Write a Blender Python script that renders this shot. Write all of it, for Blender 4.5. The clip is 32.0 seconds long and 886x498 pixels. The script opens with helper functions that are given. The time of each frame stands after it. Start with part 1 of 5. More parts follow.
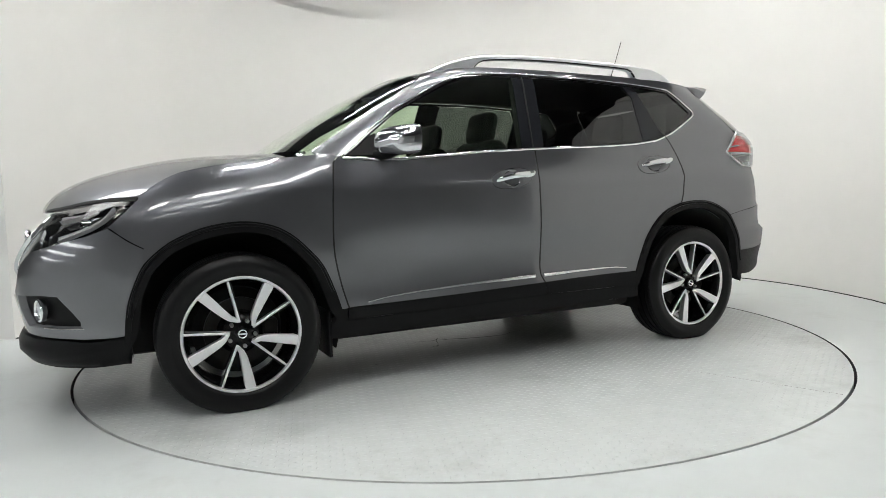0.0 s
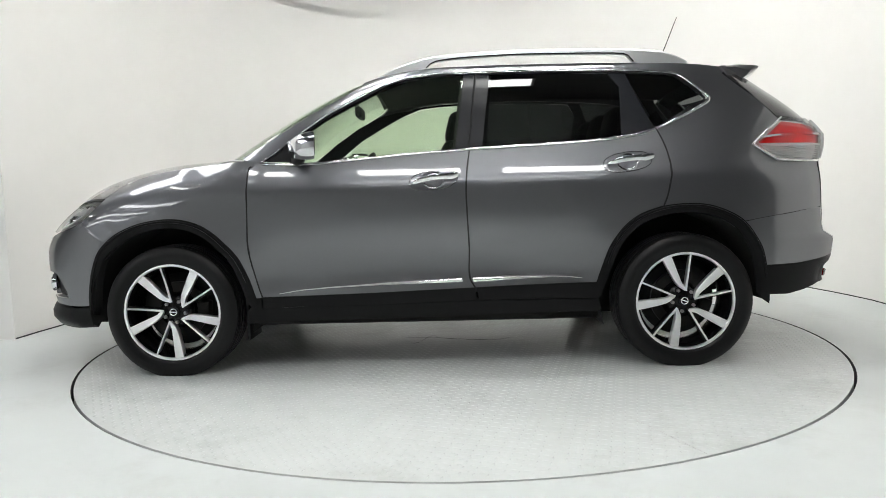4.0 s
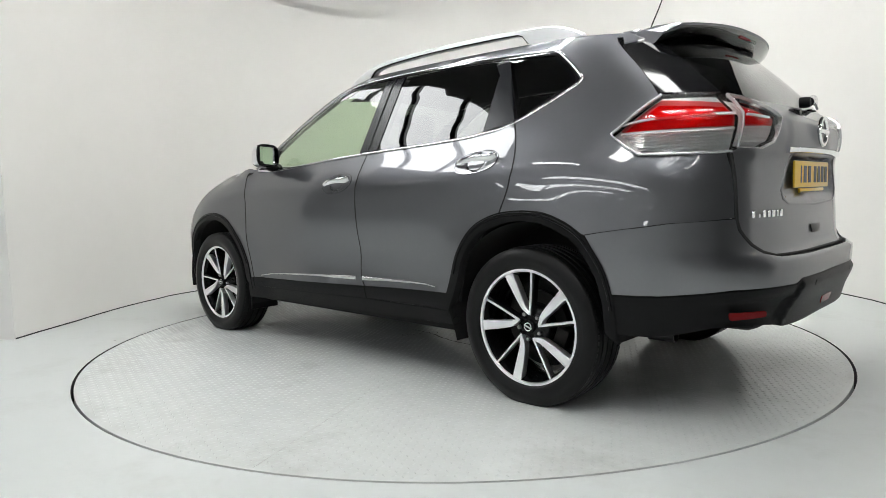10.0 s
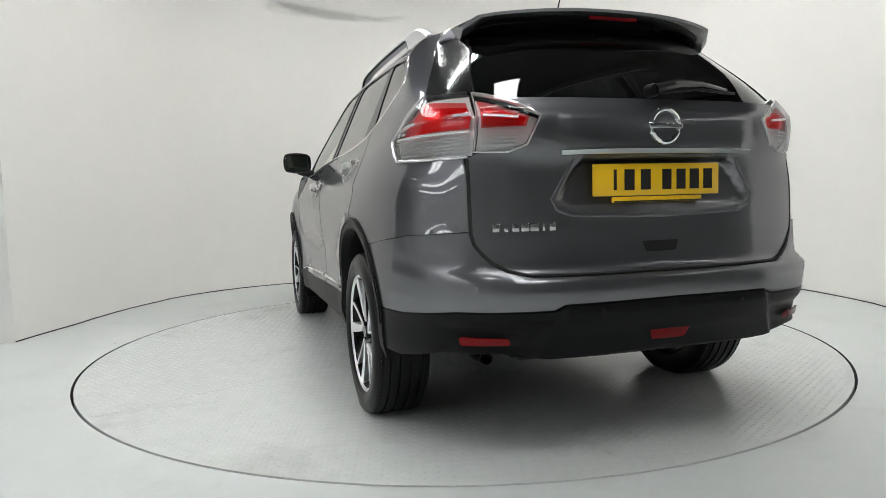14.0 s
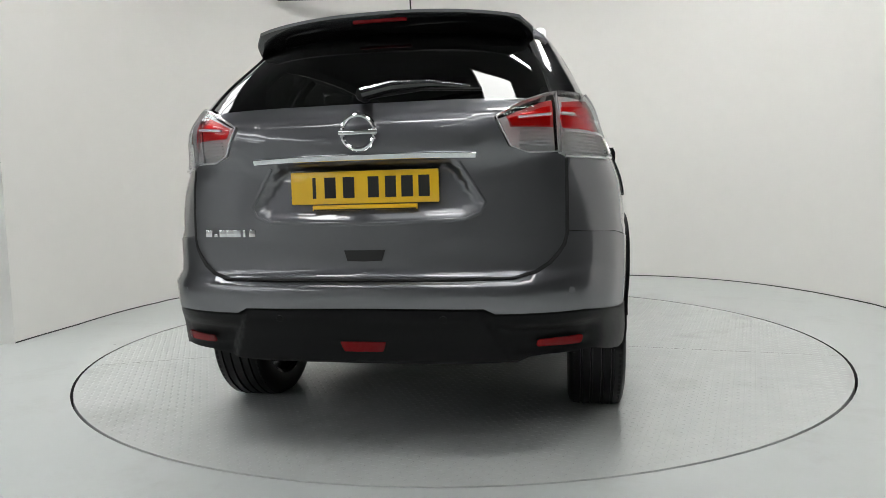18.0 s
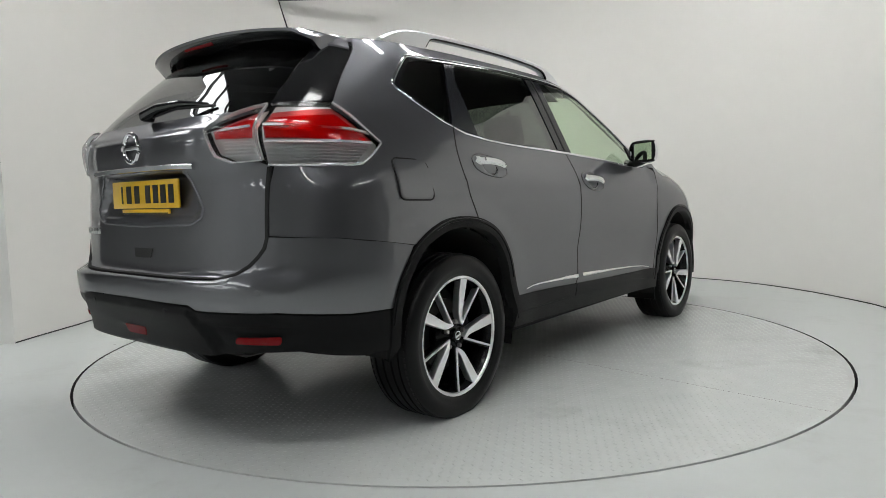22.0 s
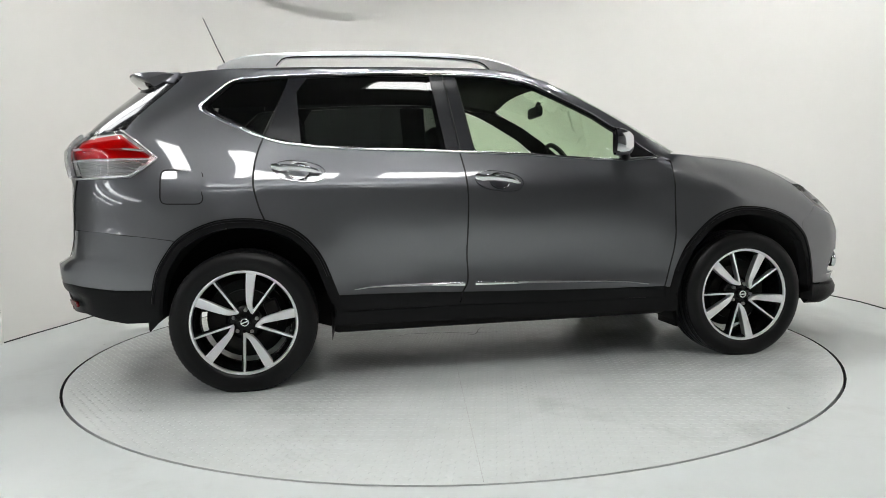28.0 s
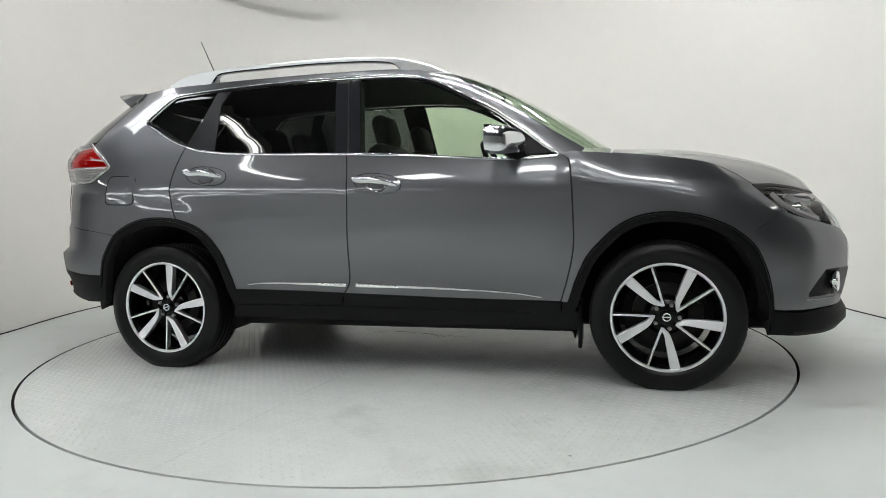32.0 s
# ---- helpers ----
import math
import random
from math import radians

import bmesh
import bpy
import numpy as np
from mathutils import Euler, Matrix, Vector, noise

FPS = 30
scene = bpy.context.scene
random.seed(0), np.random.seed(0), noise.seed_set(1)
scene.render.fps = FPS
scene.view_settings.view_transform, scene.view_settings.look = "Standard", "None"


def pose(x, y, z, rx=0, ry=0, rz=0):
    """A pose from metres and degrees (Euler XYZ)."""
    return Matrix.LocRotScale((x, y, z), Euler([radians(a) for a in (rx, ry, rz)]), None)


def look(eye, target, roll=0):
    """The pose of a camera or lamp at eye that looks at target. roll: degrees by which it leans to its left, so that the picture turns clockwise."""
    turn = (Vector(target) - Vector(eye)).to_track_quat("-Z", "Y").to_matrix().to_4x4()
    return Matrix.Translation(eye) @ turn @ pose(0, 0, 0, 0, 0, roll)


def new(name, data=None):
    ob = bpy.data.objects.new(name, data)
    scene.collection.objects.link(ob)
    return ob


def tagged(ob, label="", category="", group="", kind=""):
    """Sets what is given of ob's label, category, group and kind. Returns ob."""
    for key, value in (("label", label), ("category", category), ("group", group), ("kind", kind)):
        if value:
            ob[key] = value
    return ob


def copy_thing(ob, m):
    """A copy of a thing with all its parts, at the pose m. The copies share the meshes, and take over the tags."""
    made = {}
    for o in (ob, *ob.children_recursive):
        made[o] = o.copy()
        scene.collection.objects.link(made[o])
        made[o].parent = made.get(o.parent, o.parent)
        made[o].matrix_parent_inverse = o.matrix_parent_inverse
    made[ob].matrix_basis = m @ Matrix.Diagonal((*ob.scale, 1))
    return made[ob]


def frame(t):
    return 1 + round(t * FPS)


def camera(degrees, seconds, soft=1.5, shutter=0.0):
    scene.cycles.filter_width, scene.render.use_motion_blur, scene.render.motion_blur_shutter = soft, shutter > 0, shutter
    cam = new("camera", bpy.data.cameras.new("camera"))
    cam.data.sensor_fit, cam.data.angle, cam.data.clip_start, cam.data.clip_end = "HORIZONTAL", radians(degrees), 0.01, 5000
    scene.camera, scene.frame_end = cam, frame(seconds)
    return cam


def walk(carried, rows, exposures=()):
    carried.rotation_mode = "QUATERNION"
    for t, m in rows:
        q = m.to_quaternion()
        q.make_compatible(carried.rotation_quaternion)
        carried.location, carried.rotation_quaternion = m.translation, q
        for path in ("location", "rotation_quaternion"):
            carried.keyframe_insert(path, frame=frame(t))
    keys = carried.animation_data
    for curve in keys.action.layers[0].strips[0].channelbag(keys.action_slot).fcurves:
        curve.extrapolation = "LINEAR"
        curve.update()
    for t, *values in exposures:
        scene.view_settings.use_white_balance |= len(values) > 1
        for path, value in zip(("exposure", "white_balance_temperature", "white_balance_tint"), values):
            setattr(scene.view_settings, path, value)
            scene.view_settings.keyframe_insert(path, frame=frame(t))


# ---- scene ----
from mathutils import geometry

cam = camera(67.97, 32.0, soft=0.8)
EYE = (-0.085, -4.292, 0.937)
FOCAL = 1163.06


def aim(right, up):
    """The camera's pose: turned to the right and tilted up by offsets of a 1163-unit focal length."""
    yaw, pitch = math.atan(right / FOCAL), -0.0849 + up / FOCAL
    way = Vector((math.sin(yaw) * math.cos(pitch), math.cos(yaw) * math.cos(pitch), math.sin(pitch)))
    return look(EYE, Vector(EYE) + way, -1.474)


EXPOSURES = ((0, -0.11), (2, 0.02), (3, 0.07), (6, -0.08), (8, -0.17), (10, -0.1), (12, -0.03), (13.2, -0.17), (17, -0.24), (20, -0.57), (22, -0.51), (24, -0.32), (28, -0.17), (30, -0.25), (32, -0.28))
walk(cam, [(t, aim(r, u)) for t, r, u in (
    (0, 0, 0), (12.4, 0, 0), (13.0, 0, 1.5), (13.5, 0, 2), (14.0, 0, 5.5), (14.5, 0, 7), (17, 0, 7), (25.5, 0, 7), (27.4, 0, 6), (27.7, 1, 5.5),
    (28, 14.5, 4.5), (28.3, 22, 4.5), (28.5, 25, 4.5), (28.8, 26.5, 4.5), (29, 29, 4.7), (29.3, 45, 4.9), (29.5, 53, 5), (29.8, 59, 5.2), (30, 63, 5.4),
    (30.5, 75, 4.5), (31, 77, 3.8), (32, 77.5, 3.6))],
     exposures=EXPOSURES)

# ---- light ----
world = bpy.data.worlds.new("world")
scene.world = world
world.use_nodes = True
world.node_tree.nodes["Background"].inputs[0].default_value = (0.8, 0.85, 0.9, 1)
world.node_tree.nodes["Background"].inputs[1].default_value = 0.2
CEILING = 4.3
PANEL_LIGHT, TUBE_LIGHT, SKYLIGHT = 16.0, 88.0, 9.0


# ---- materials ----
def material(name, colour, rough=0.5, metal=0.0, grain=0.0, scale=40.0, bump=0.0, spread=0.0, coat=0.0, spec=0.5):
    """A surface with mottling at two scales and fine relief. grain: how far the colour varies; spread: how far the gloss varies."""
    m = bpy.data.materials.new(name)
    m.use_nodes = True
    nt = m.node_tree
    p = nt.nodes["Principled BSDF"]
    p.inputs["Base Color"].default_value = (*colour, 1)
    p.inputs["Roughness"].default_value = rough
    p.inputs["Metallic"].default_value = metal
    p.inputs["Coat Weight"].default_value = coat
    p.inputs["Coat Roughness"].default_value = 0.02
    p.inputs["Specular IOR Level"].default_value = spec
    if not (grain or bump or spread):
        return m
    co = nt.nodes.new("ShaderNodeTexCoord")
    fine, broad = nt.nodes.new("ShaderNodeTexNoise"), nt.nodes.new("ShaderNodeTexNoise")
    fine.inputs["Scale"].default_value, broad.inputs["Scale"].default_value = scale, scale / 14
    fine.inputs["Detail"].default_value = broad.inputs["Detail"].default_value = 5
    for n in (fine, broad):
        nt.links.new(co.outputs["Object"], n.inputs["Vector"])
    add = nt.nodes.new("ShaderNodeMath")
    add.operation = "ADD"
    nt.links.new(fine.outputs["Fac"], add.inputs[0])
    nt.links.new(broad.outputs["Fac"], add.inputs[1])
    if grain:
        ramp = nt.nodes.new("ShaderNodeMapRange")
        ramp.inputs["From Min"].default_value, ramp.inputs["From Max"].default_value = 0.6, 1.4
        ramp.inputs["To Min"].default_value, ramp.inputs["To Max"].default_value = 1 - grain, 1 + grain
        mix = nt.nodes.new("ShaderNodeMix")
        mix.data_type, mix.blend_type = "RGBA", "MULTIPLY"
        mix.inputs[0].default_value = 1
        mix.inputs[6].default_value = (*colour, 1)
        nt.links.new(add.outputs[0], ramp.inputs["Value"])
        nt.links.new(ramp.outputs[0], mix.inputs[7])
        nt.links.new(mix.outputs[2], p.inputs["Base Color"])
    if spread:
        ramp = nt.nodes.new("ShaderNodeMapRange")
        ramp.inputs["From Min"].default_value, ramp.inputs["From Max"].default_value = 0.6, 1.4
        ramp.inputs["To Min"].default_value, ramp.inputs["To Max"].default_value = rough - spread, rough + spread
        nt.links.new(add.outputs[0], ramp.inputs["Value"])
        nt.links.new(ramp.outputs[0], p.inputs["Roughness"])
    if bump:
        b = nt.nodes.new("ShaderNodeBump")
        b.inputs["Strength"].default_value, b.inputs["Distance"].default_value = bump, 0.002
        nt.links.new(fine.outputs["Fac"], b.inputs["Height"])
        nt.links.new(b.outputs[0], p.inputs["Normal"])
    return m


def glazing(name, tint, gloss=1.0):
    """Thin glass: it lets tinted light through and mirrors more towards grazing angles."""
    m = bpy.data.materials.new(name)
    m.use_nodes = True
    nt = m.node_tree
    nt.nodes.remove(nt.nodes["Principled BSDF"])
    clear, shine = nt.nodes.new("ShaderNodeBsdfTransparent"), nt.nodes.new("ShaderNodeBsdfGlossy")
    clear.inputs[0].default_value = (*tint, 1)
    shine.inputs["Color"].default_value = (gloss, gloss, gloss, 1)
    shine.inputs["Roughness"].default_value = 0.008
    facing, mix = nt.nodes.new("ShaderNodeLayerWeight"), nt.nodes.new("ShaderNodeMixShader")
    facing.inputs[0].default_value = 0.5
    rise, share = nt.nodes.new("ShaderNodeMath"), nt.nodes.new("ShaderNodeMath")
    rise.operation, share.operation = "POWER", "MULTIPLY_ADD"
    rise.inputs[1].default_value = 4.5
    share.inputs[1].default_value, share.inputs[2].default_value = 0.93, 0.065
    nt.links.new(facing.outputs["Facing"], rise.inputs[0])
    nt.links.new(rise.outputs[0], share.inputs[0])
    nt.links.new(share.outputs[0], mix.inputs[0])
    nt.links.new(clear.outputs[0], mix.inputs[1])
    nt.links.new(shine.outputs[0], mix.inputs[2])
    nt.links.new(mix.outputs[0], nt.nodes["Material Output"].inputs[0])
    return m


def glow(name, colour, strength):
    m = bpy.data.materials.new(name)
    m.use_nodes = True
    p = m.node_tree.nodes["Principled BSDF"]
    p.inputs["Base Color"].default_value = (0.8, 0.8, 0.8, 1)
    p.inputs["Emission Color"].default_value = (*colour, 1)
    p.inputs["Emission Strength"].default_value = strength
    return m


def worn_floor(name, colour, dirt, scale, rough=0.4, gloss=0.1):
    """Painted floor with broad mottling, blotches of trodden-in dirt and a few dark specks."""
    m = material(name, colour, rough, grain=0.05, scale=9, bump=0.05, spread=gloss)
    nt = m.node_tree
    p, co = nt.nodes["Principled BSDF"], nt.nodes["Texture Coordinate"]
    clean = p.inputs["Base Color"].links[0].from_socket
    blot, cell = nt.nodes.new("ShaderNodeTexNoise"), nt.nodes.new("ShaderNodeTexVoronoi")
    blot.inputs["Scale"].default_value, blot.inputs["Detail"].default_value, blot.inputs["Roughness"].default_value = scale, 9, 0.68
    cell.inputs["Scale"].default_value = 2.6
    for n in (blot, cell):
        nt.links.new(co.outputs["Object"], n.inputs["Vector"])
    soil, speck, keep, both = (nt.nodes.new("ShaderNodeMapRange"), nt.nodes.new("ShaderNodeMapRange"), nt.nodes.new("ShaderNodeMath"), nt.nodes.new("ShaderNodeMath"))
    for n, row in ((soil, (0.53, 0.72, 0.0, dirt)), (speck, (0.012, 0.03, 0.75, 0.0))):
        for k, v in zip(("From Min", "From Max", "To Min", "To Max"), row):
            n.inputs[k].default_value = v
    nt.links.new(blot.outputs["Fac"], soil.inputs["Value"])
    nt.links.new(cell.outputs["Distance"], speck.inputs["Value"])
    split = nt.nodes.new("ShaderNodeSeparateColor")
    nt.links.new(cell.outputs["Color"], split.inputs[0])
    keep.operation, keep.inputs[1].default_value = "GREATER_THAN", 0.7
    nt.links.new(split.outputs[0], keep.inputs[0])
    both.operation = "MULTIPLY"
    nt.links.new(speck.outputs[0], both.inputs[0])
    nt.links.new(keep.outputs[0], both.inputs[1])
    one, two = nt.nodes.new("ShaderNodeMix"), nt.nodes.new("ShaderNodeMix")
    for n, c in ((one, (0.2, 0.185, 0.16, 1)), (two, (0.07, 0.065, 0.06, 1))):
        n.data_type = "RGBA"
        n.inputs[7].default_value = c
    nt.links.new(clean, one.inputs[6])
    nt.links.new(soil.outputs[0], one.inputs[0])
    nt.links.new(one.outputs[2], two.inputs[6])
    nt.links.new(both.outputs[0], two.inputs[0])
    nt.links.new(two.outputs[2], p.inputs["Base Color"])
    return m


WALL = material("wall_paint", (0.79, 0.777, 0.75), 0.75, grain=0.015, scale=6, bump=0.03)
CEIL = material("ceiling_paint", (0.10, 0.10, 0.105), 0.8, grain=0.02, scale=6)
SHED = material("grey_shed_paint", (0.26, 0.26, 0.257), 0.7, grain=0.04, scale=5)
PALE = material("pale_bounce_wall", (0.6, 0.6, 0.585), 0.7, grain=0.04, scale=5)
SKY_GLOW = glow("daylight_pane", (0.97, 0.99, 1.0), SKYLIGHT)
FLOOR = worn_floor("floor_paint", (0.555, 0.578, 0.57), 0.2, 2.0)
DISC = worn_floor("turntable_paint", (0.585, 0.606, 0.594), 0.34, 1.3, 0.2, 0.03)
# near-black for the shade in gaps and the pit, and for the paint crack
GAP_BLACK = material("gap_shade_and_crack_black", (0.012, 0.012, 0.012), 0.9)
PAINT = material("grey_metallic_paint", (0.147, 0.149, 0.159), 0.34, metal=0.92, grain=0.02, scale=900, coat=1.0)
PAINT.node_tree.nodes["Principled BSDF"].inputs["Coat IOR"].default_value = 1.7
PAINT.node_tree.nodes["Principled BSDF"].inputs["Specular Tint"].default_value = (0.3, 0.3, 0.32, 1)
PLASTIC = material("black_grained_plastic", (0.006, 0.006, 0.0065), 0.42, grain=0.1, scale=500, bump=0.2, spec=0.14)
GLOSS_BLACK = material("gloss_black", (0.008, 0.008, 0.009), 0.12, coat=0.6)
SATIN_BLACK = material("satin_black_pillar", (0.014, 0.015, 0.018), 0.2, spec=0.28, grain=0.02, scale=60)
LINER = material("wheel_arch_felt", (0.006, 0.006, 0.006), 0.95, grain=0.2, scale=120, bump=0.3)
RUBBER = material("tyre_rubber", (0.005, 0.005, 0.0053), 0.38, spec=0.22, grain=0.15, scale=160, bump=0.15, spread=0.08)
ALLOY = material("diamond_cut_alloy", (0.93, 0.93, 0.94), 0.4, metal=1.0, grain=0.02, scale=300)
RIM_BLACK = material("gloss_black_rim", (0.005, 0.005, 0.0055), 0.2, coat=0.1, spec=0.2)
BRAKE = material("dark_brake_iron", (0.018, 0.017, 0.016), 0.5, metal=0.8, grain=0.2, scale=60)
STEEL = material("brake_steel", (0.35, 0.34, 0.33), 0.4, metal=1.0, grain=0.1, scale=60)
SMOKED = material("dark_chrome", (0.22, 0.222, 0.23), 0.08, metal=1.0)
CHROME = material("chrome", (0.82, 0.83, 0.85), 0.05, metal=1.0)
# rougher and paler than CHROME, so the door strips look evenly bright
STRIP = material("soft_chrome", (0.88, 0.88, 0.89), 0.2, metal=1.0)
SATIN_SILVER = material("satin_silver_rail", (0.78, 0.79, 0.8), 0.34, metal=0.8)
TRIM = material("dark_cabin_trim", (0.016, 0.016, 0.017), 0.6, grain=0.12, scale=200, bump=0.15, spec=0.2)
CLOTH = material("black_seat_leather", (0.009, 0.009, 0.0095), 0.6, grain=0.1, scale=160, bump=0.2, spec=0.12)
HEADLINER = material("dark_headliner", (0.05, 0.05, 0.05), 0.9, grain=0.1, scale=200)
CLEAR_GLASS = glazing("green_tinted_glass", (0.76, 0.86, 0.72))
PRIVACY_GLASS = glazing("dark_privacy_glass", (0.12, 0.13, 0.125))
REAR_GLASS = glazing("darkest_privacy_glass", (0.05, 0.053, 0.052))
HEAD_LENS = glazing("headlight_lens", (0.8, 0.8, 0.8), 0.4)
LENS = glazing("clear_lens", (0.95, 0.95, 0.95), 0.6)
RED_LENS = glazing("red_lens", (0.95, 0.16, 0.16), 0.35)
REFLECTOR = material("silvered_reflector", (0.82, 0.82, 0.83), 0.3, metal=0.45)
LAMP_EDGE = material("clear_lamp_edge", (0.72, 0.72, 0.73), 0.12, metal=0.6, coat=0.5)
LAMP_SILVER = material("lamp_silvering", (0.8, 0.8, 0.8), 0.3, metal=0.35)
RED_REFLECTOR = material("red_reflector", (0.16, 0.004, 0.006), 0.25, spec=0.2)
LAMP_RED = material("red_lamp_back", (0.75, 0.035, 0.04), 0.3, metal=0.3, coat=0.3)
PLATE_YELLOW = material("yellow_plate", (0.82, 0.5, 0.015), 0.3, grain=0.02, scale=30, coat=0.3)
INK = material("black_ink", (0.01, 0.01, 0.01), 0.4)
MIRROR = material("mirror_glass", (0.85, 0.87, 0.87), 0.01, metal=1.0)
LAMP_GLOW = glow("light_panel_glow", (0.985, 0.99, 0.968), PANEL_LIGHT)
HALL_GLOW = glow("hall_tube_glow", (0.985, 0.99, 0.968), 20.0)
TUBE_GLOW = glow("light_tube_glow", (0.985, 0.99, 0.968), TUBE_LIGHT)
HOUSING = material("white_light_housing", (0.7, 0.7, 0.69), 0.5, grain=0.03)
DARK_METAL = material("dark_metal", (0.03, 0.03, 0.032), 0.45, metal=0.6)


# ---- building helpers ----
def mesh_of(name, verts, faces, mat, smooth=True, normals=None):
    me = bpy.data.meshes.new(name)
    me.from_pydata([tuple(v) for v in verts], [], faces)
    me.materials.append(mat)
    if smooth:
        me.polygons.foreach_set("use_smooth", [True] * len(me.polygons))
    me.update()
    if normals:
        me.normals_split_custom_set_from_vertices([tuple(n) for n in normals])
    return me


def put(name, me, parent=None, label=""):
    ob = new(name, me)
    ob.parent = parent
    if label:
        ob["label"] = label
    return ob


def part(name, bm, mat, parent=None, label="", smooth=True, angle=35):
    """Links a bmesh as one mesh object under a thing or a part."""
    bmesh.ops.recalc_face_normals(bm, faces=bm.faces)
    me = bpy.data.meshes.new(name)
    if smooth:
        for f in bm.faces:
            f.smooth = True
        for e in bm.edges:
            if len(e.link_faces) == 2 and e.calc_face_angle(0) > radians(angle):
                e.smooth = False
    bm.to_mesh(me)
    bm.free()
    me.materials.append(mat)
    return put(name, me, parent, label)


def thing(name, label, category, group="", kind="", at=None):
    ob = new(name)
    ob.empty_display_size = 0.1
    if at is not None:
        ob.matrix_world = at
    return tagged(ob, label, category, group, kind)


def box(bm, lo, hi, bevel=0.0, segments=2):
    made = bmesh.ops.create_cube(bm, size=1)["verts"]
    for v in made:
        v.co = Vector([lo[i] + (v.co[i] + 0.5) * (hi[i] - lo[i]) for i in range(3)])
    if bevel:
        edges = {e for v in made for e in v.link_edges}
        bmesh.ops.bevel(bm, geom=list(edges), offset=bevel, segments=segments, affect="EDGES", profile=0.5)
    return bm


def tube(bm, points, radius, sides=10, closed=False):
    """A round bar along points; radius may be one number or one for each point."""
    pts = [Vector(p) for p in points]
    rings = []
    for i, p in enumerate(pts):
        a, b = pts[max(i - 1, 0)], pts[min(i + 1, len(pts) - 1)]
        if closed:
            a, b = pts[i - 1], pts[(i + 1) % len(pts)]
        way = (b - a).normalized()
        side = way.orthogonal().normalized() if abs(way.z) > 0.95 else way.cross(Vector((0, 0, 1))).normalized()
        up = side.cross(way)
        r = radius[i] if isinstance(radius, (list, tuple)) else radius
        rings.append([bm.verts.new(p + r * (math.cos(k * 2 * math.pi / sides) * side + math.sin(k * 2 * math.pi / sides) * up)) for k in range(sides)])
    for i in range(len(rings) - (0 if closed else 1)):
        a, b = rings[i], rings[(i + 1) % len(rings)]
        for k in range(sides):
            bm.faces.new((a[k], a[(k + 1) % sides], b[(k + 1) % sides], b[k]))
    if not closed:
        bm.faces.new(rings[0])
        bm.faces.new(rings[-1])
    return bm


def lathe(bm, profile, sides=48, axis="y", centre=(0, 0, 0), a0=0.0, a1=2 * math.pi):
    """Turns a profile of (radius, along the axis) round the axis."""
    full = abs(a1 - a0) > 6.28
    count = sides if full else sides + 1
    rings = []
    for r, h in profile:
        ring = []
        for k in range(count):
            a = a0 + (a1 - a0) * k / sides
            c, s = r * math.cos(a), r * math.sin(a)
            v = {"y": (c, h, s), "z": (c, s, h), "x": (h, c, s)}[axis]
            ring.append(bm.verts.new(Vector(v) + Vector(centre)))
        rings.append(ring)
    for a, b in zip(rings, rings[1:]):
        for k in range(count if full else count - 1):
            bm.faces.new((a[k], a[(k + 1) % count], b[(k + 1) % count], b[k]))
    return bm


# ---- the room ----
def wall_line():
    """The plan of the curved studio wall, from its edge on the west side round the back to the south-east."""
    pts = [(-3.072, 0.21), (-3.05, 0.45)]
    for k in range(49):
        a = math.pi - math.pi * k / 48
        c, s = math.cos(a), math.sin(a)
        x = 0.13 + 3.2 * math.copysign(abs(c) ** (2 / 3), c)
        y = 3.32 * abs(s) ** (2 / 3)
        if y > 0.65:
            pts.append((x + (0.06 if x < -2.8 else 0.0) * (1 - (y - 0.6) / 3), y))
    pts += [(3.27, 0.3), (3.275, -0.1), (3.28, -1.2), (3.28, -2.42)]
    return pts


def extrude_line(name, line, z0, z1, thick, mat, label):
    """An upright wall of a given thickness on a plan line; it thickens to the left of the line's way."""
    n = len(line)
    out = []
    for i, p in enumerate(line):
        a, b = Vector(line[max(i - 1, 0)]), Vector(line[min(i + 1, n - 1)])
        w = (b - a).normalized()
        out.append((p[0] - w.y * thick, p[1] + w.x * thick))
    verts = [(x, y, z) for z in (z0, z1) for x, y in line] + [(x, y, z) for z in (z0, z1) for x, y in out]
    faces = []
    for i in range(n - 1):
        faces += [(i, i + 1, n + i + 1, n + i), (2 * n + i + 1, 2 * n + i, 3 * n + i, 3 * n + i + 1), (n + i, n + i + 1, 3 * n + i + 1, 3 * n + i)]
    faces += [(0, n, 3 * n, 2 * n), (n - 1, 3 * n - 1, 4 * n - 1, 2 * n - 1)]
    bm = bmesh.new()
    vs = [bm.verts.new(v) for v in verts]
    for f in faces:
        bm.faces.new([vs[k] for k in f])
    ob = part(name, bm, mat, angle=30)
    return tagged(ob, label, "wall", kind="structure")


WALL_TOP = 3.35
extrude_line("wall_back", wall_line(), -0.02, WALL_TOP, 0.15, WALL, "off-white painted curved studio wall behind the turntable")
extrude_line("wall_west", [(-4.6, 0.21), (-3.24, 0.21)], -0.02, WALL_TOP, 0.15, WALL, "off-white painted wall beside the studio bay")
HALL = (-16.0, -13.0, 8.0, 4.6)   # the shed round the studio bay
extrude_line("wall_hall", [(HALL[0], HALL[3]), (HALL[2], HALL[3]), (HALL[2], HALL[1])], -0.02, CEILING, 0.15, SHED, "plain grey walls of the shed round the studio bay")
# the next two walls are unseen, and pale so that the car mirrors more light
extrude_line("wall_shed_south", [(HALL[2], HALL[1]), (HALL[0], HALL[1])], -0.02, CEILING, 0.15, PALE, "unseen pale grey end wall of the shed, made pale to bounce light")
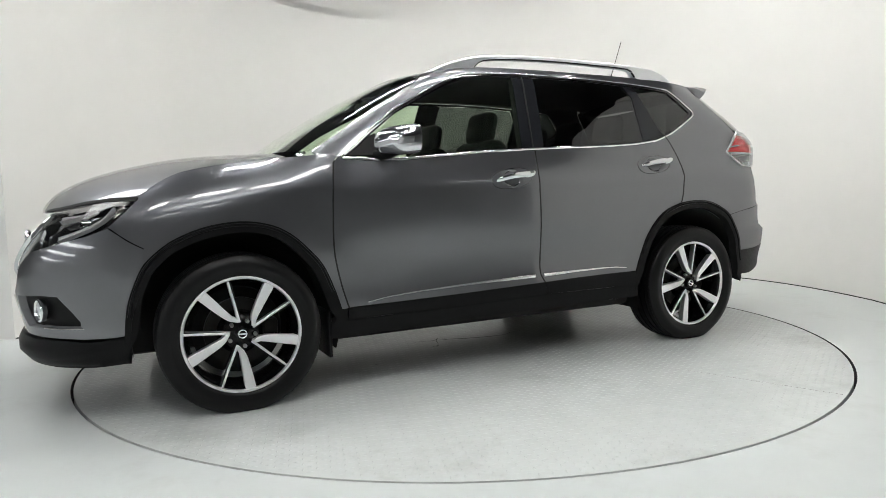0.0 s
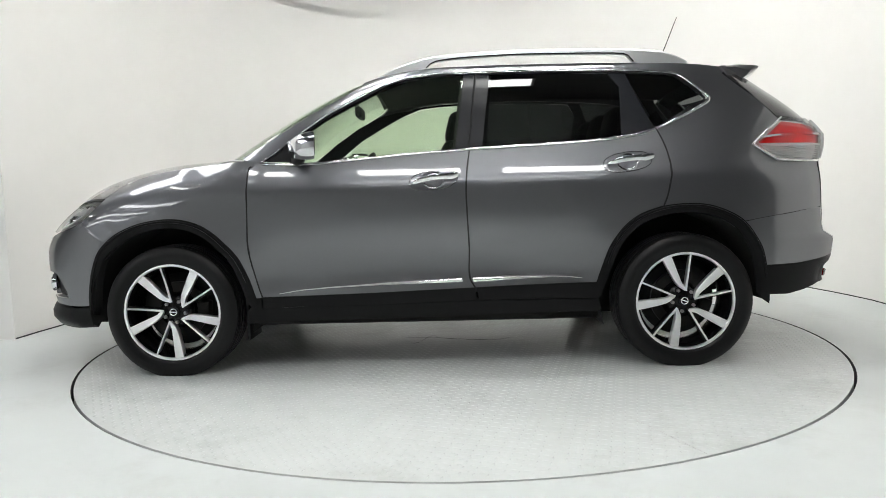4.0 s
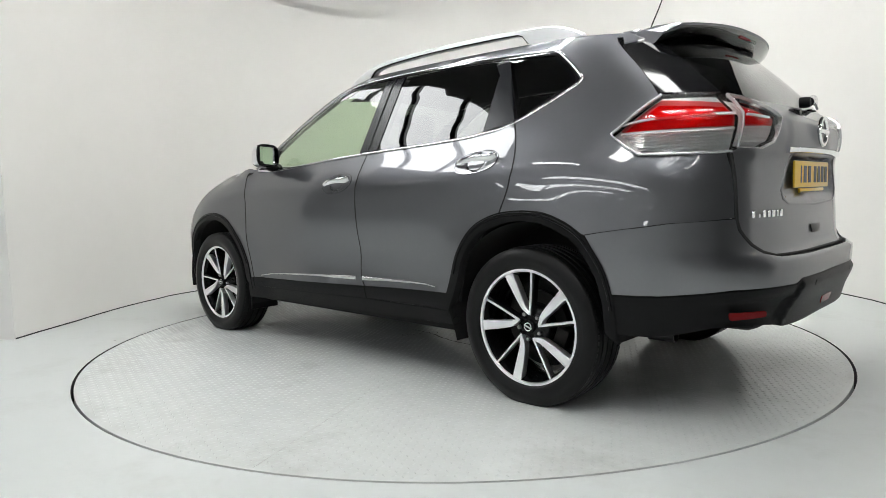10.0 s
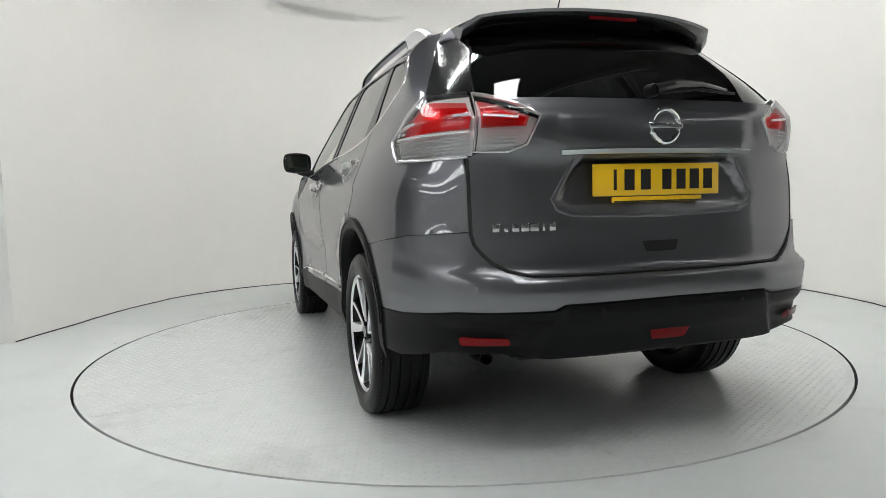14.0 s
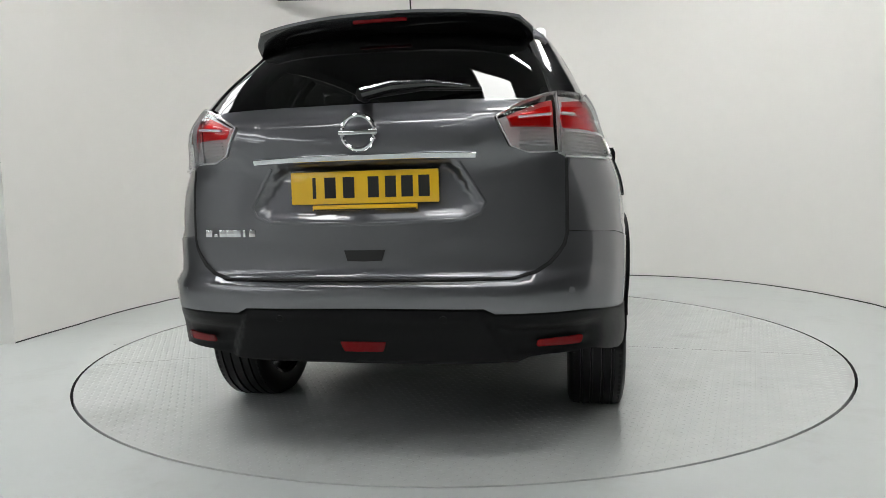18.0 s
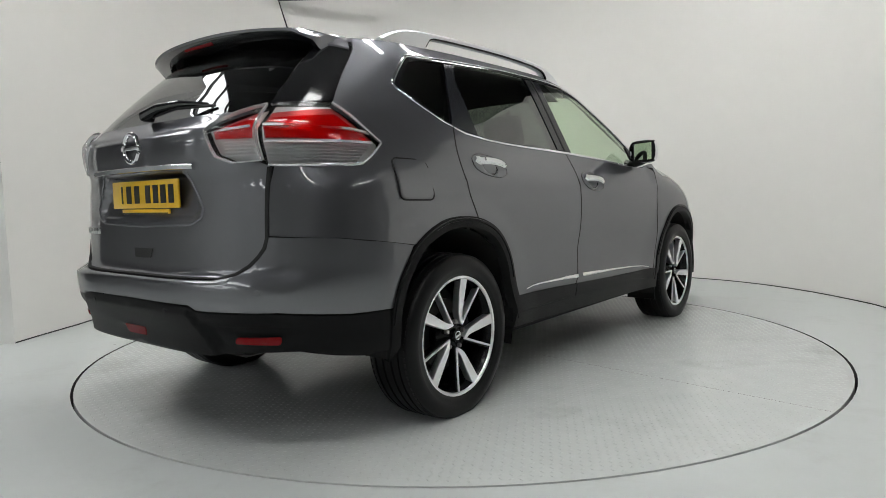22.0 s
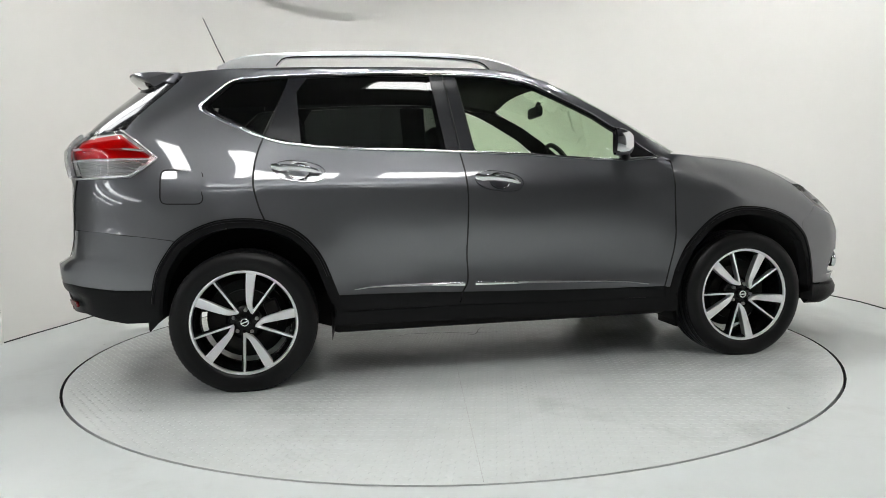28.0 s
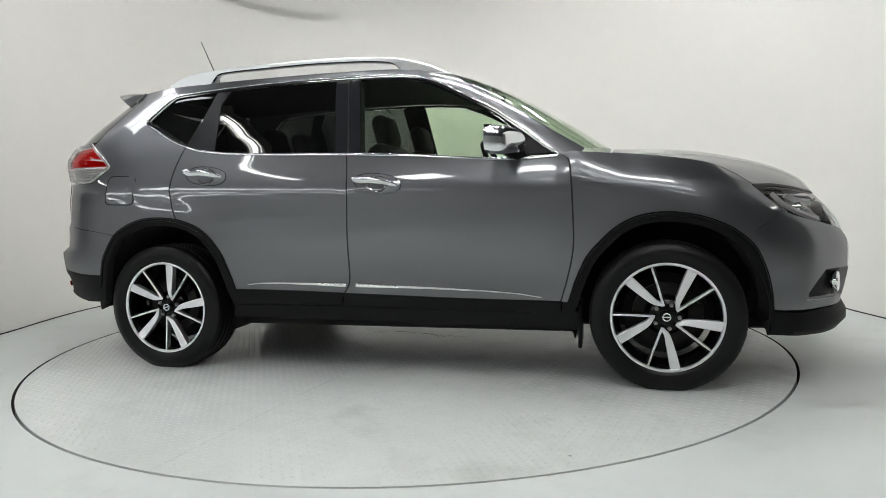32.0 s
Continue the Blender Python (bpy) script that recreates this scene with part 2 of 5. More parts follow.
extrude_line("wall_shed_west", [(HALL[0], HALL[1]), (HALL[0], HALL[3])], -0.02, CEILING, 0.15, PALE, "unseen pale grey side wall of the shed, made pale to bounce light")


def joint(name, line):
    """A dark strip along a wall's foot, the shade of the floor joint put into colour."""
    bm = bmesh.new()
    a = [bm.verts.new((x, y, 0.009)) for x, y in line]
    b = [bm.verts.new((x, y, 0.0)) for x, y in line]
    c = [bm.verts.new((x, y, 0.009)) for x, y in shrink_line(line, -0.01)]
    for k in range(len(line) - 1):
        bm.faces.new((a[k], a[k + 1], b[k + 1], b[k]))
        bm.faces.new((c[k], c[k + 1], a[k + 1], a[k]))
    tagged(part(name, bm, JOINT), "dark strip painted as the shade between wall and floor", "joint", kind="structure")


def shrink_line(line, d):
    out = []
    for i, p in enumerate(line):
        a, b = Vector(line[max(i - 1, 0)]), Vector(line[min(i + 1, len(line) - 1)])
        w = (b - a).normalized()
        out.append((p[0] + w.y * d, p[1] - w.x * d))
    return out


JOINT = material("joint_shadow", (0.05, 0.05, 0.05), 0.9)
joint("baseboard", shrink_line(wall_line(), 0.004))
RADIUS = 2.232
bm = bmesh.new()
box(bm, (HALL[0] - 0.2, HALL[1] - 0.2, CEILING), (HALL[2] + 0.2, HALL[3] + 0.2, CEILING + 0.12))
tagged(part("ceiling", bm, CEIL, smooth=False), "dark grey painted ceiling", "ceiling", kind="structure")

bm = bmesh.new()
count = 180
inner = [bm.verts.new(((RADIUS + 0.008) * math.cos(k * 2 * math.pi / count), (RADIUS + 0.008) * math.sin(k * 2 * math.pi / count), 0)) for k in range(count)]
square = []
for k in range(count):
    a = k * 2 * math.pi / count
    c, s = math.cos(a), math.sin(a)
    m = 17.0 / max(abs(c), abs(s))
    square.append(bm.verts.new((m * c, m * s, 0)))
for k in range(count):
    j = (k + 1) % count
    bm.faces.new((inner[k], square[k], square[j], inner[j]))
tagged(part("floor", bm, FLOOR), "pale grey painted concrete studio floor", "floor", kind="structure")
bm = bmesh.new()
lathe(bm, [(0.001, -0.1), (RADIUS + 0.009, -0.1), (RADIUS + 0.009, -0.001)], 180, "z")
tagged(part("floor_pit", bm, GAP_BLACK, smooth=False), "dark shallow pit under the turntable", "pit", kind="structure")


def light_panel(x, y, lx, ly, glowing, twin=False):
    ob = thing("ceiling_light", "white twin-tube ceiling light" if twin else "white rectangular ceiling light with a glowing diffuser", "light", "ceiling lights", at=pose(x, y, CEILING))
    bm = bmesh.new()
    t, low = 0.03, -0.11 if twin else -0.08
    for lo, hi in (((-lx / 2 - t, -ly / 2 - t, low), (lx / 2 + t, -ly / 2, 0)), ((-lx / 2 - t, ly / 2, low), (lx / 2 + t, ly / 2 + t, 0)),
                   ((-lx / 2 - t, -ly / 2, low), (-lx / 2, ly / 2, 0)), ((lx / 2, -ly / 2, low), (lx / 2 + t, ly / 2, 0))):
        box(bm, lo, hi)
    part("frame", bm, HOUSING, ob, smooth=False)
    for k in (-1, 1) if twin else (0,):
        hx, hy = (lx / 2, ly / 2) if not twin else (lx / 2, 0.021) if lx > ly else (0.021, ly / 2)
        cx, cy = (0, 0) if not twin else (0, k * 0.05) if lx > ly else (k * 0.05, 0)
        bm = bmesh.new()
        box(bm, (cx - hx, cy - hy, -0.07), (cx + hx, cy + hy, -0.04))
        part("tube" if twin else "diffuser", bm, glowing, ob, "glowing white tube" if twin else "glowing white diffuser", smooth=False)
    return ob


for x, y in ((-0.6, -3.85), (1.1, -3.85)):
    light_panel(x, y, 1.2, 0.6, LAMP_GLOW)
light_panel(-2.3, -3.8, 0.6, 0.6, LAMP_GLOW)
light_panel(0.4, -2.0, 0.7, 0.72, LAMP_GLOW)
for x, y in ((-1.05, -0.3), (0.75, -0.3), (-0.95, 1.0), (1.0, 1.0)):
    light_panel(x, y, 1.5, 0.16, TUBE_GLOW, True)
for x, y in ((-1.2, -7.6), (1.4, -7.6)):
    light_panel(x, y, 1.5, 0.16, HALL_GLOW, True)
# added tube without a known source, to brighten the right-hand wall
light_panel(2.2, 1.5, 0.16, 1.1, TUBE_GLOW, True)
light_panel(-3.7, -2.3, 0.16, 1.5, HALL_GLOW, True)
# the two tubes at x 5.6 are added, to brighten the shed's right side
for x, y in ((5.6, -1.0), (5.6, -4.0), (-8.6, -0.6), (-11.6, -0.6)):
    light_panel(x, y, 0.16, 1.5, HALL_GLOW, True)


def roof_window(name, x0, x1, y0, y1, bays):
    """A long skylight in the shed's roof, with dark beams across it."""
    ob = thing(name, "long skylight with dark beams across it", "skylight", kind="structure", at=pose(0, 0, CEILING))
    for k in range(bays):
        a, b = y0 + (y1 - y0) * k / bays, y0 + (y1 - y0) * (k + 1) / bays
        bm = bmesh.new()
        box(bm, (x0, a + 0.03, -0.02), (x1, b - 0.03, -0.01))
        part("pane", bm, SKY_GLOW, ob, "bright daylight pane", smooth=False)
    for k in range(bays + 1):
        y = y0 + (y1 - y0) * k / bays
        bm = bmesh.new()
        box(bm, (x0 - 0.1, y - 0.03, -0.12), (x1 + 0.1, y + 0.03, -0.001))
        part("beam", bm, DARK_METAL, ob, "dark steel beam", smooth=False)


roof_window("window_1", -5.2, -3.4, -1.0, 2.8, 6)
roof_window("window_3", -1.6, 2.0, -6.2, -5.2, 3)
roof_window("window_2", -7.6, -6.8, -12.0, -3.0, 10)
roof_window("window_4", -10.6, -9.8, -12.0, -3.0, 10)
roof_window("window_5", -13.6, -12.8, -12.0, -3.0, 10)

# pendant strip in front of the back wall
pendant = thing("pendant_light", "long white pendant light hung before the curved wall", "light", at=pose(-1.27, 2.98, 3.092))
bm = bmesh.new()
box(bm, (-0.53, -0.022, 0.012), (0.53, 0.022, 0.05), 0.008)
part("body", bm, HOUSING, pendant)
bm = bmesh.new()
box(bm, (-0.53, -0.025, 0.0), (0.53, 0.025, 0.012), 0.004)
part("rim", bm, DARK_METAL, pendant)
for x in (-0.45, 0.45):
    bm = bmesh.new()
    tube(bm, [(x, 0, 0.045), (x, 0, CEILING - 3.092)], 0.004, 6)
    part("wire", bm, DARK_METAL, pendant)

# ---- turntable ----
turntable = thing("turntable", "round pale grey painted steel turntable set flush in the floor", "turntable")
bm = bmesh.new()
lathe(bm, [(0.0001, 0.0), (RADIUS - 0.006, 0.0), (RADIUS - 0.005, -0.002), (RADIUS - 0.005, -0.06)], 180, "z")
part("deck", bm, DISC, turntable)


def tread():
    """Raised lozenges of chequer plate, turned one way and the other by rows."""
    verts, faces = [], []
    pitch = 0.034
    n = int(1.4 * RADIUS / pitch) + 1
    for i in range(-n, n + 1):
        for j in range(-n, n + 1):
            x, y = (i * 0.866 - j * 0.5) * pitch, (i * 0.5 + j * 0.866) * pitch
            if math.hypot(x, y) > RADIUS - 0.03 or min(abs(y - 0.2), abs(x + 0.35)) < 0.012:
                continue
            a = math.pi / 6 + (math.pi / 4 if (i + j) % 2 else -math.pi / 4)
            c, s = math.cos(a), math.sin(a)
            k = len(verts)
            for u, v, h in ((0.0145, 0, 0.0002), (0, 0.0045, 0.0002), (-0.0145, 0, 0.0002), (0, -0.0045, 0.0002), (0.007, 0, 0.0022), (-0.007, 0, 0.0022)):
                verts.append((x + c * u - s * v, y + s * u + c * v, h))
            faces += [(k, k + 1, k + 4), (k + 4, k + 1, k + 5), (k + 1, k + 2, k + 5), (k + 2, k + 3, k + 5), (k + 5, k + 3, k + 4), (k + 3, k, k + 4)]
    return mesh_of("tread", verts, faces, DISC)


tagged(put("tread", tread(), turntable, "raised lozenge tread of chequer plate"), kind="stuff")
JOINT_DIRT = material("joint_dirt", (0.4, 0.4, 0.39), 0.8, grain=0.3, scale=30)
for degrees in (113, 262):
    bm = bmesh.new()
    box(bm, (0.55, -0.0014, -0.001), (2.21, 0.0014, 0.0006))
    bmesh.ops.rotate(bm, cent=(0, 0, 0), matrix=Matrix.Rotation(radians(degrees), 3, "Z"), verts=bm.verts)
    part("plate_joint", bm, JOINT_DIRT, turntable, "thin joint between deck plates", smooth=False)


def crack(x0, x1, y0, sway, seed):
    """A jagged crack in the deck's paint."""
    rng = random.Random(seed)
    bm = bmesh.new()
    rows = []
    for k in range(25):
        s = k / 24
        y = y0 + sway * math.sin(5.2 * s) + rng.uniform(-0.012, 0.012)
        w = 0.0045 * (0.25 + math.sin(math.pi * s)) * rng.uniform(0.5, 1.2)
        x = x0 + (x1 - x0) * s
        rows.append((bm.verts.new((x, y - w, 0.0026)), bm.verts.new((x, y + w, 0.0026))))
    for a, b in zip(rows, rows[1:]):
        bm.faces.new((a[0], b[0], b[1], a[1]))
    part("paint_crack", bm, GAP_BLACK, turntable, "dark jagged crack in the paint", smooth=False)


crack(-0.42, 0.36, 0.12, 0.05, 3)
crack(0.1, 0.3, 0.14, -0.1, 8)


# ---- the car's shape: half widths, tail, nose and screen by height ----
def curve(*pts):
    """A smooth curve through points (t, value), by cubic pieces that do not overshoot."""
    xs, ys = [p[0] for p in pts], [p[1] for p in pts]
    n = len(xs)
    d = [(ys[i + 1] - ys[i]) / (xs[i + 1] - xs[i]) for i in range(n - 1)]
    m = [d[0]] + [0.0 if d[i - 1] * d[i] <= 0 else 2 * d[i - 1] * d[i] / (d[i - 1] + d[i]) for i in range(1, n - 1)] + [d[-1]]

    def at(t):
        if t <= xs[0]:
            return ys[0]
        if t >= xs[-1]:
            return ys[-1]
        i = 0
        while t > xs[i + 1]:
            i += 1
        h = xs[i + 1] - xs[i]
        s = (t - xs[i]) / h
        return ((1 + 2 * s) * (1 - s) ** 2 * ys[i] + s * (1 - s) ** 2 * h * m[i]
                + s * s * (3 - 2 * s) * ys[i + 1] + s * s * (s - 1) * h * m[i + 1])
    return at


# half width of the car at each height, amidships
HALF = curve((0.18, 0.845), (0.3, 0.872), (0.42, 0.89), (0.5, 0.888), (0.6, 0.896), (0.75, 0.905), (0.88, 0.908), (0.97, 0.9),
             (1.04, 0.882), (1.1, 0.855), (1.15, 0.83), (1.3, 0.765), (1.45, 0.7), (1.56, 0.648), (1.62, 0.6), (1.68, 0.53))
# tail and nose on the centre line
TAIL = curve((0.18, -2.12), (0.26, -2.2), (0.36, -2.265), (0.46, -2.295), (0.55, -2.33), (0.6, -2.336), (0.645, -2.336), (0.657, -2.329), (0.668, -2.285), (0.7, -2.268),
             (0.8, -2.255), (1.0, -2.248), (1.12, -2.264), (1.2, -2.25), (1.255, -2.2), (1.35, -2.125), (1.45, -2.04), (1.55, -1.94), (1.62, -1.84), (1.68, -1.72))
NOSE = curve((0.18, 2.14), (0.24, 2.225), (0.3, 2.238), (0.36, 2.238), (0.45, 2.256), (0.55, 2.272), (0.65, 2.27), (0.75, 2.236), (0.84, 2.178), (0.9, 2.125), (0.95, 2.075), (1.0, 2.0), (1.06, 1.86))
# windscreen on the centre line, above the scuttle
SCREEN = curve((1.06, 1.255), (1.15, 1.13), (1.25, 0.985), (1.35, 0.828), (1.45, 0.66), (1.55, 0.468), (1.6, 0.345), (1.63, 0.245), (1.66, 0.11))
BONNET_EDGE = curve((0.9, 1.14), (1.1, 1.122), (1.27, 1.105), (1.41, 1.085), (1.557, 1.058), (1.7, 1.022), (1.8, 0.99), (1.95, 0.945), (2.05, 0.917), (2.2, 0.9))
BONNET_CROWN = curve((0.9, 1.165), (1.15, 1.166), (1.38, 1.159), (1.54, 1.145), (1.7, 1.117), (1.82, 1.089), (1.92, 1.058), (2.0, 1.025), (2.07, 0.986), (2.11, 0.95), (2.14, 0.912))
BONNET_SEAM = curve((0.9, 1.135), (1.1, 1.12), (1.27, 1.105), (1.41, 1.085), (1.557, 1.056), (1.65, 1.012), (1.74, 0.955), (1.83, 0.944), (1.94, 0.93), (2.02, 0.913), (2.12, 0.9))
ROOF_EDGE = curve((-1.9, 1.575), (-1.64, 1.6), (-1.3, 1.622), (-0.9, 1.634), (-0.5, 1.638), (-0.1, 1.634), (0.1, 1.62), (0.25, 1.595), (0.4, 1.545))
ROOF_CROWN = curve((-2.05, 1.61), (-1.9, 1.628), (-1.64, 1.652), (-1.3, 1.667), (-0.9, 1.678), (-0.5, 1.68), (-0.1, 1.672), (0.1, 1.657), (0.25, 1.628), (0.4, 1.59))


def step(a, b, t):
    s = min(1.0, max(0.0, (t - a) / (b - a)))
    return s * s * (3 - 2 * s)


def frame_of(z, upper):
    """Where the corners begin, where they end and how square they are, at a height."""
    k, j = step(0.62, 0.95, z), step(0.95, 1.15, z)
    a, n = -1.45 + 0.15 * j, 3.6 + 1.2 * step(1.05, 1.22, z) - 2.0 * step(1.24, 1.58, z)
    if upper:
        return a, TAIL(z), n, SCREEN(z) - 0.6, SCREEN(z), 4.2
    return a, TAIL(z), n, 1.1, NOSE(z) - 0.008, 3.6 - 0.3 * k


def flank(x, z, upper):
    """Half width before the corners: the waist, the shoulder of the wing and the flared arches."""
    w = HALF(z)
    if not upper and x > 0.9:
        top = BONNET_EDGE(x)
        s = max(0.0, (z - top + 0.19) / 0.19)
        w = HALF(min(z, 0.9)) - (0.085 * step(0.9, 1.25, x) + 0.05) * min(s, 1.3) ** 2.5
    # hollow along the doors above the sill, and a crease under the handles
    w -= 0.013 * math.exp(-((z - 0.62) / 0.1) ** 2) * step(1.15, 0.15, x) * step(-1.15, -0.3, x)
    ridge = 0.965 + 0.018 * (0.9 - x)
    w += 0.005 * math.exp(-((z - ridge) / 0.028) ** 2) * step(1.5, 1.0, x) * step(-1.75, -1.2, x)
    for cx in (1.3525, -1.3525):
        r = math.hypot((x - cx) / 0.62, (z - 0.36) / 0.62)
        w += 0.016 * step(1.12, 0.68, r)
    return w


def skin(u, z, upper=False):
    """A point of the car's left skin: u runs 0..1 round the tail's corner, 1..2 along the side, 2..3 round the nose or windscreen."""
    a, tail, n, b, nose, m = frame_of(z, upper)
    if u < 1:
        q = math.sin((1 - u) * math.pi / 2)
        x = a + (tail - a) * q
        return x, flank(x, z, upper) * max(0.0, 1 - q ** n) ** (1 / n), z
    if u > 2:
        q = min(1.0, math.sin((u - 2) * math.pi / 2))
        x = b + (nose - b) * q
        return x, flank(x, z, upper) * max(0.0, 1 - q ** m) ** (1 / m), z
    x = a + (b - a) * (u - 1)
    return x, flank(x, z, upper), z


def u_of_x(x, z, upper=False):
    a, tail, n, b, nose, m = frame_of(z, upper)
    if x < a:
        return 1 - math.asin(min(1.0, (a - x) / (a - tail))) * 2 / math.pi
    if x > b:
        return 2 + math.asin(min(1.0, (x - b) / (nose - b))) * 2 / math.pi
    return 1 + (x - a) / (b - a)


def u_of_y(y, z, upper=False, front=False):
    """As u_of_x, from the distance to the centre line, on the tail or the nose."""
    lo, hi = (2.0, 3.0) if front else (0.0, 1.0)
    for _ in range(30):
        mid = (lo + hi) / 2
        if (skin(mid, z, upper)[1] > y) == front:
            lo = mid
        else:
            hi = mid
    return (lo + hi) / 2


def width_at(x, z, upper=False):
    return skin(u_of_x(x, z, upper), z, upper)[1]




def inside(p, loop):
    hit, n = False, len(loop)
    for i in range(n):
        (x1, y1), (x2, y2) = loop[i], loop[(i + 1) % n]
        if (y1 > p[1]) != (y2 > p[1]) and p[0] < (x2 - x1) * (p[1] - y1) / (y2 - y1) + x1:
            hit = not hit
    return hit


def gap_to(p, loop):
    """Distance from a point to a closed loop."""
    best = 9.0
    n = len(loop)
    for i in range(n):
        (x1, y1), (x2, y2) = loop[i], loop[(i + 1) % n]
        dx, dy = x2 - x1, y2 - y1
        s = min(1.0, max(0.0, ((p[0] - x1) * dx + (p[1] - y1) * dy) / (dx * dx + dy * dy + 1e-12)))
        best = min(best, math.hypot(p[0] - x1 - s * dx, p[1] - y1 - s * dy))
    return best


def dense(loop, length=0.02):
    out = []
    for i in range(len(loop)):
        (x1, y1), (x2, y2) = loop[i], loop[(i + 1) % len(loop)]
        k = max(1, int(math.hypot(x2 - x1, y2 - y1) / length))
        out += [(x1 + (x2 - x1) * j / k, y1 + (y2 - y1) * j / k) for j in range(k)]
    return out


def shrink(loop, d):
    """The loop moved inwards by d."""
    if not d:
        return loop
    n = len(loop)
    area = sum(loop[i][0] * loop[(i + 1) % n][1] - loop[(i + 1) % n][0] * loop[i][1] for i in range(n))
    sign = 1 if area > 0 else -1
    out = []
    for i in range(n):
        a, b, c = Vector(loop[i - 1]), Vector(loop[i]), Vector(loop[(i + 1) % n])
        e, f = (b - a), (c - b)
        e, f = (e.normalized() if e.length > 1e-9 else f.normalized()), (f.normalized() if f.length > 1e-9 else e.normalized())
        ne, nf = Vector((-e.y, e.x)), Vector((-f.y, f.x))
        m = ne + nf
        m = m / max(0.35, m.dot(m) / 2) if m.length > 1e-6 else ne
        out.append((b.x + sign * d * m.x, b.y + sign * d * m.y))
    return out


def rounded(loop, r=0.02, k=4):
    """The loop with its corners rounded."""
    out = []
    n = len(loop)
    for i in range(n):
        a, b, c = Vector(loop[i - 1]), Vector(loop[i]), Vector(loop[(i + 1) % n])
        e, f = a - b, c - b
        d = min(r, e.length * 0.45, f.length * 0.45)
        p, q = b + e.normalized() * d, b + f.normalized() * d
        for j in range(k + 1):
            s = j / k
            v = p * (1 - s) ** 2 + b * 2 * s * (1 - s) + q * s * s
            out.append((v.x, v.y))
    return out


def fill(loop, holes, grid):
    """Triangles over a flat loop with holes, with inner points on a grid."""
    pts, edges = [], []
    for ring in (loop, *holes):
        k = len(pts)
        pts += [Vector(p) for p in ring]
        edges += [(k + i, k + (i + 1) % len(ring)) for i in range(len(ring))]
    xs, ys = [p[0] for p in loop], [p[1] for p in loop]
    x = min(xs) + grid * 0.5
    while x < max(xs):
        y = min(ys) + grid * 0.5
        while y < max(ys):
            p = (x, y)
            if inside(p, loop) and gap_to(p, loop) > grid * 0.4 and not any(inside(p, h) or gap_to(p, h) < grid * 0.4 for h in holes):
                pts.append(Vector(p))
            y += grid
        x += grid
    verts, _, faces, *_ = geometry.delaunay_2d_cdt(pts, edges, [], 0, 1e-6)
    kept = []
    for f in faces:
        c = sum((verts[i] for i in f), Vector((0, 0))) / len(f)
        if inside(c, loop) and not any(inside(c, h) for h in holes):
            kept.append(tuple(f))
    return verts, kept


STRETCH = 1.35   # metres of skin to one unit of u


def place(p, upper, offset, relief):
    u, z = p[0] / STRETCH, p[1]
    d = 0.006
    here = Vector(skin(u, z, upper))
    du = Vector(skin(min(u + d, 3.0), z, upper)) - Vector(skin(max(u - d, 0.0), z, upper))
    dz = Vector(skin(u, z + 0.012, upper)) - Vector(skin(u, z - 0.012, upper))
    n = dz.cross(du).normalized()
    if u < 0.004:
        n = Vector((n.x, 0, n.z)).normalized()
    if n.dot(Vector((here.x * 0.15, here.y, 0))) < 0 and abs(here.y) > 0.05:
        n = -n
    if not relief:
        return here + n * offset, n
    push = relief(here)
    tilt = Vector((0, 0, 0))
    for a, b in ((du, 0), (dz, 1)):
        way = (a - n * a.dot(n)).normalized()
        tilt += way * (relief(here + way * 0.004) - relief(here - way * 0.004)) / 0.008
    return here + n * (offset + push), (n - tilt).normalized()


def flatten(loop, upper, how):
    """A loop in car metres, as (x, z) on the side or (y, z) at the tail or nose, laid out on the skin."""
    out = []
    for p in loop:
        a, z = p[0], p[1]
        way = p[2] if len(p) > 2 else how
        u = u_of_x(a, z, upper) if way == "side" else u_of_y(a, z, upper, way == "nose")
        if way == "tail" and a <= 0.0005:
            u = 0.0
        if way == "nose" and a <= 0.0005:
            u = 3.0
        out.append((u * STRETCH, z))
    return out


def mixed(loop, length=0.03, closed=True):
    """Adds points along a loop whose points may be given in either way; each edge keeps the way of its first point if both agree."""
    out = []
    for i in range(len(loop)):
        p, q = loop[i], loop[(i + 1) % len(loop)]
        out.append(p)
        if not closed and i == len(loop) - 1:
            break
        if (len(p) > 2 and p[2] or "") == (len(q) > 2 and q[2] or ""):
            k = max(1, int(math.hypot(q[0] - p[0], q[1] - p[1]) / length))
            for j in range(1, k):
                s = j / k
                out.append((p[0] + (q[0] - p[0]) * s, p[1] + (q[1] - p[1]) * s, *p[2:]))
    return out


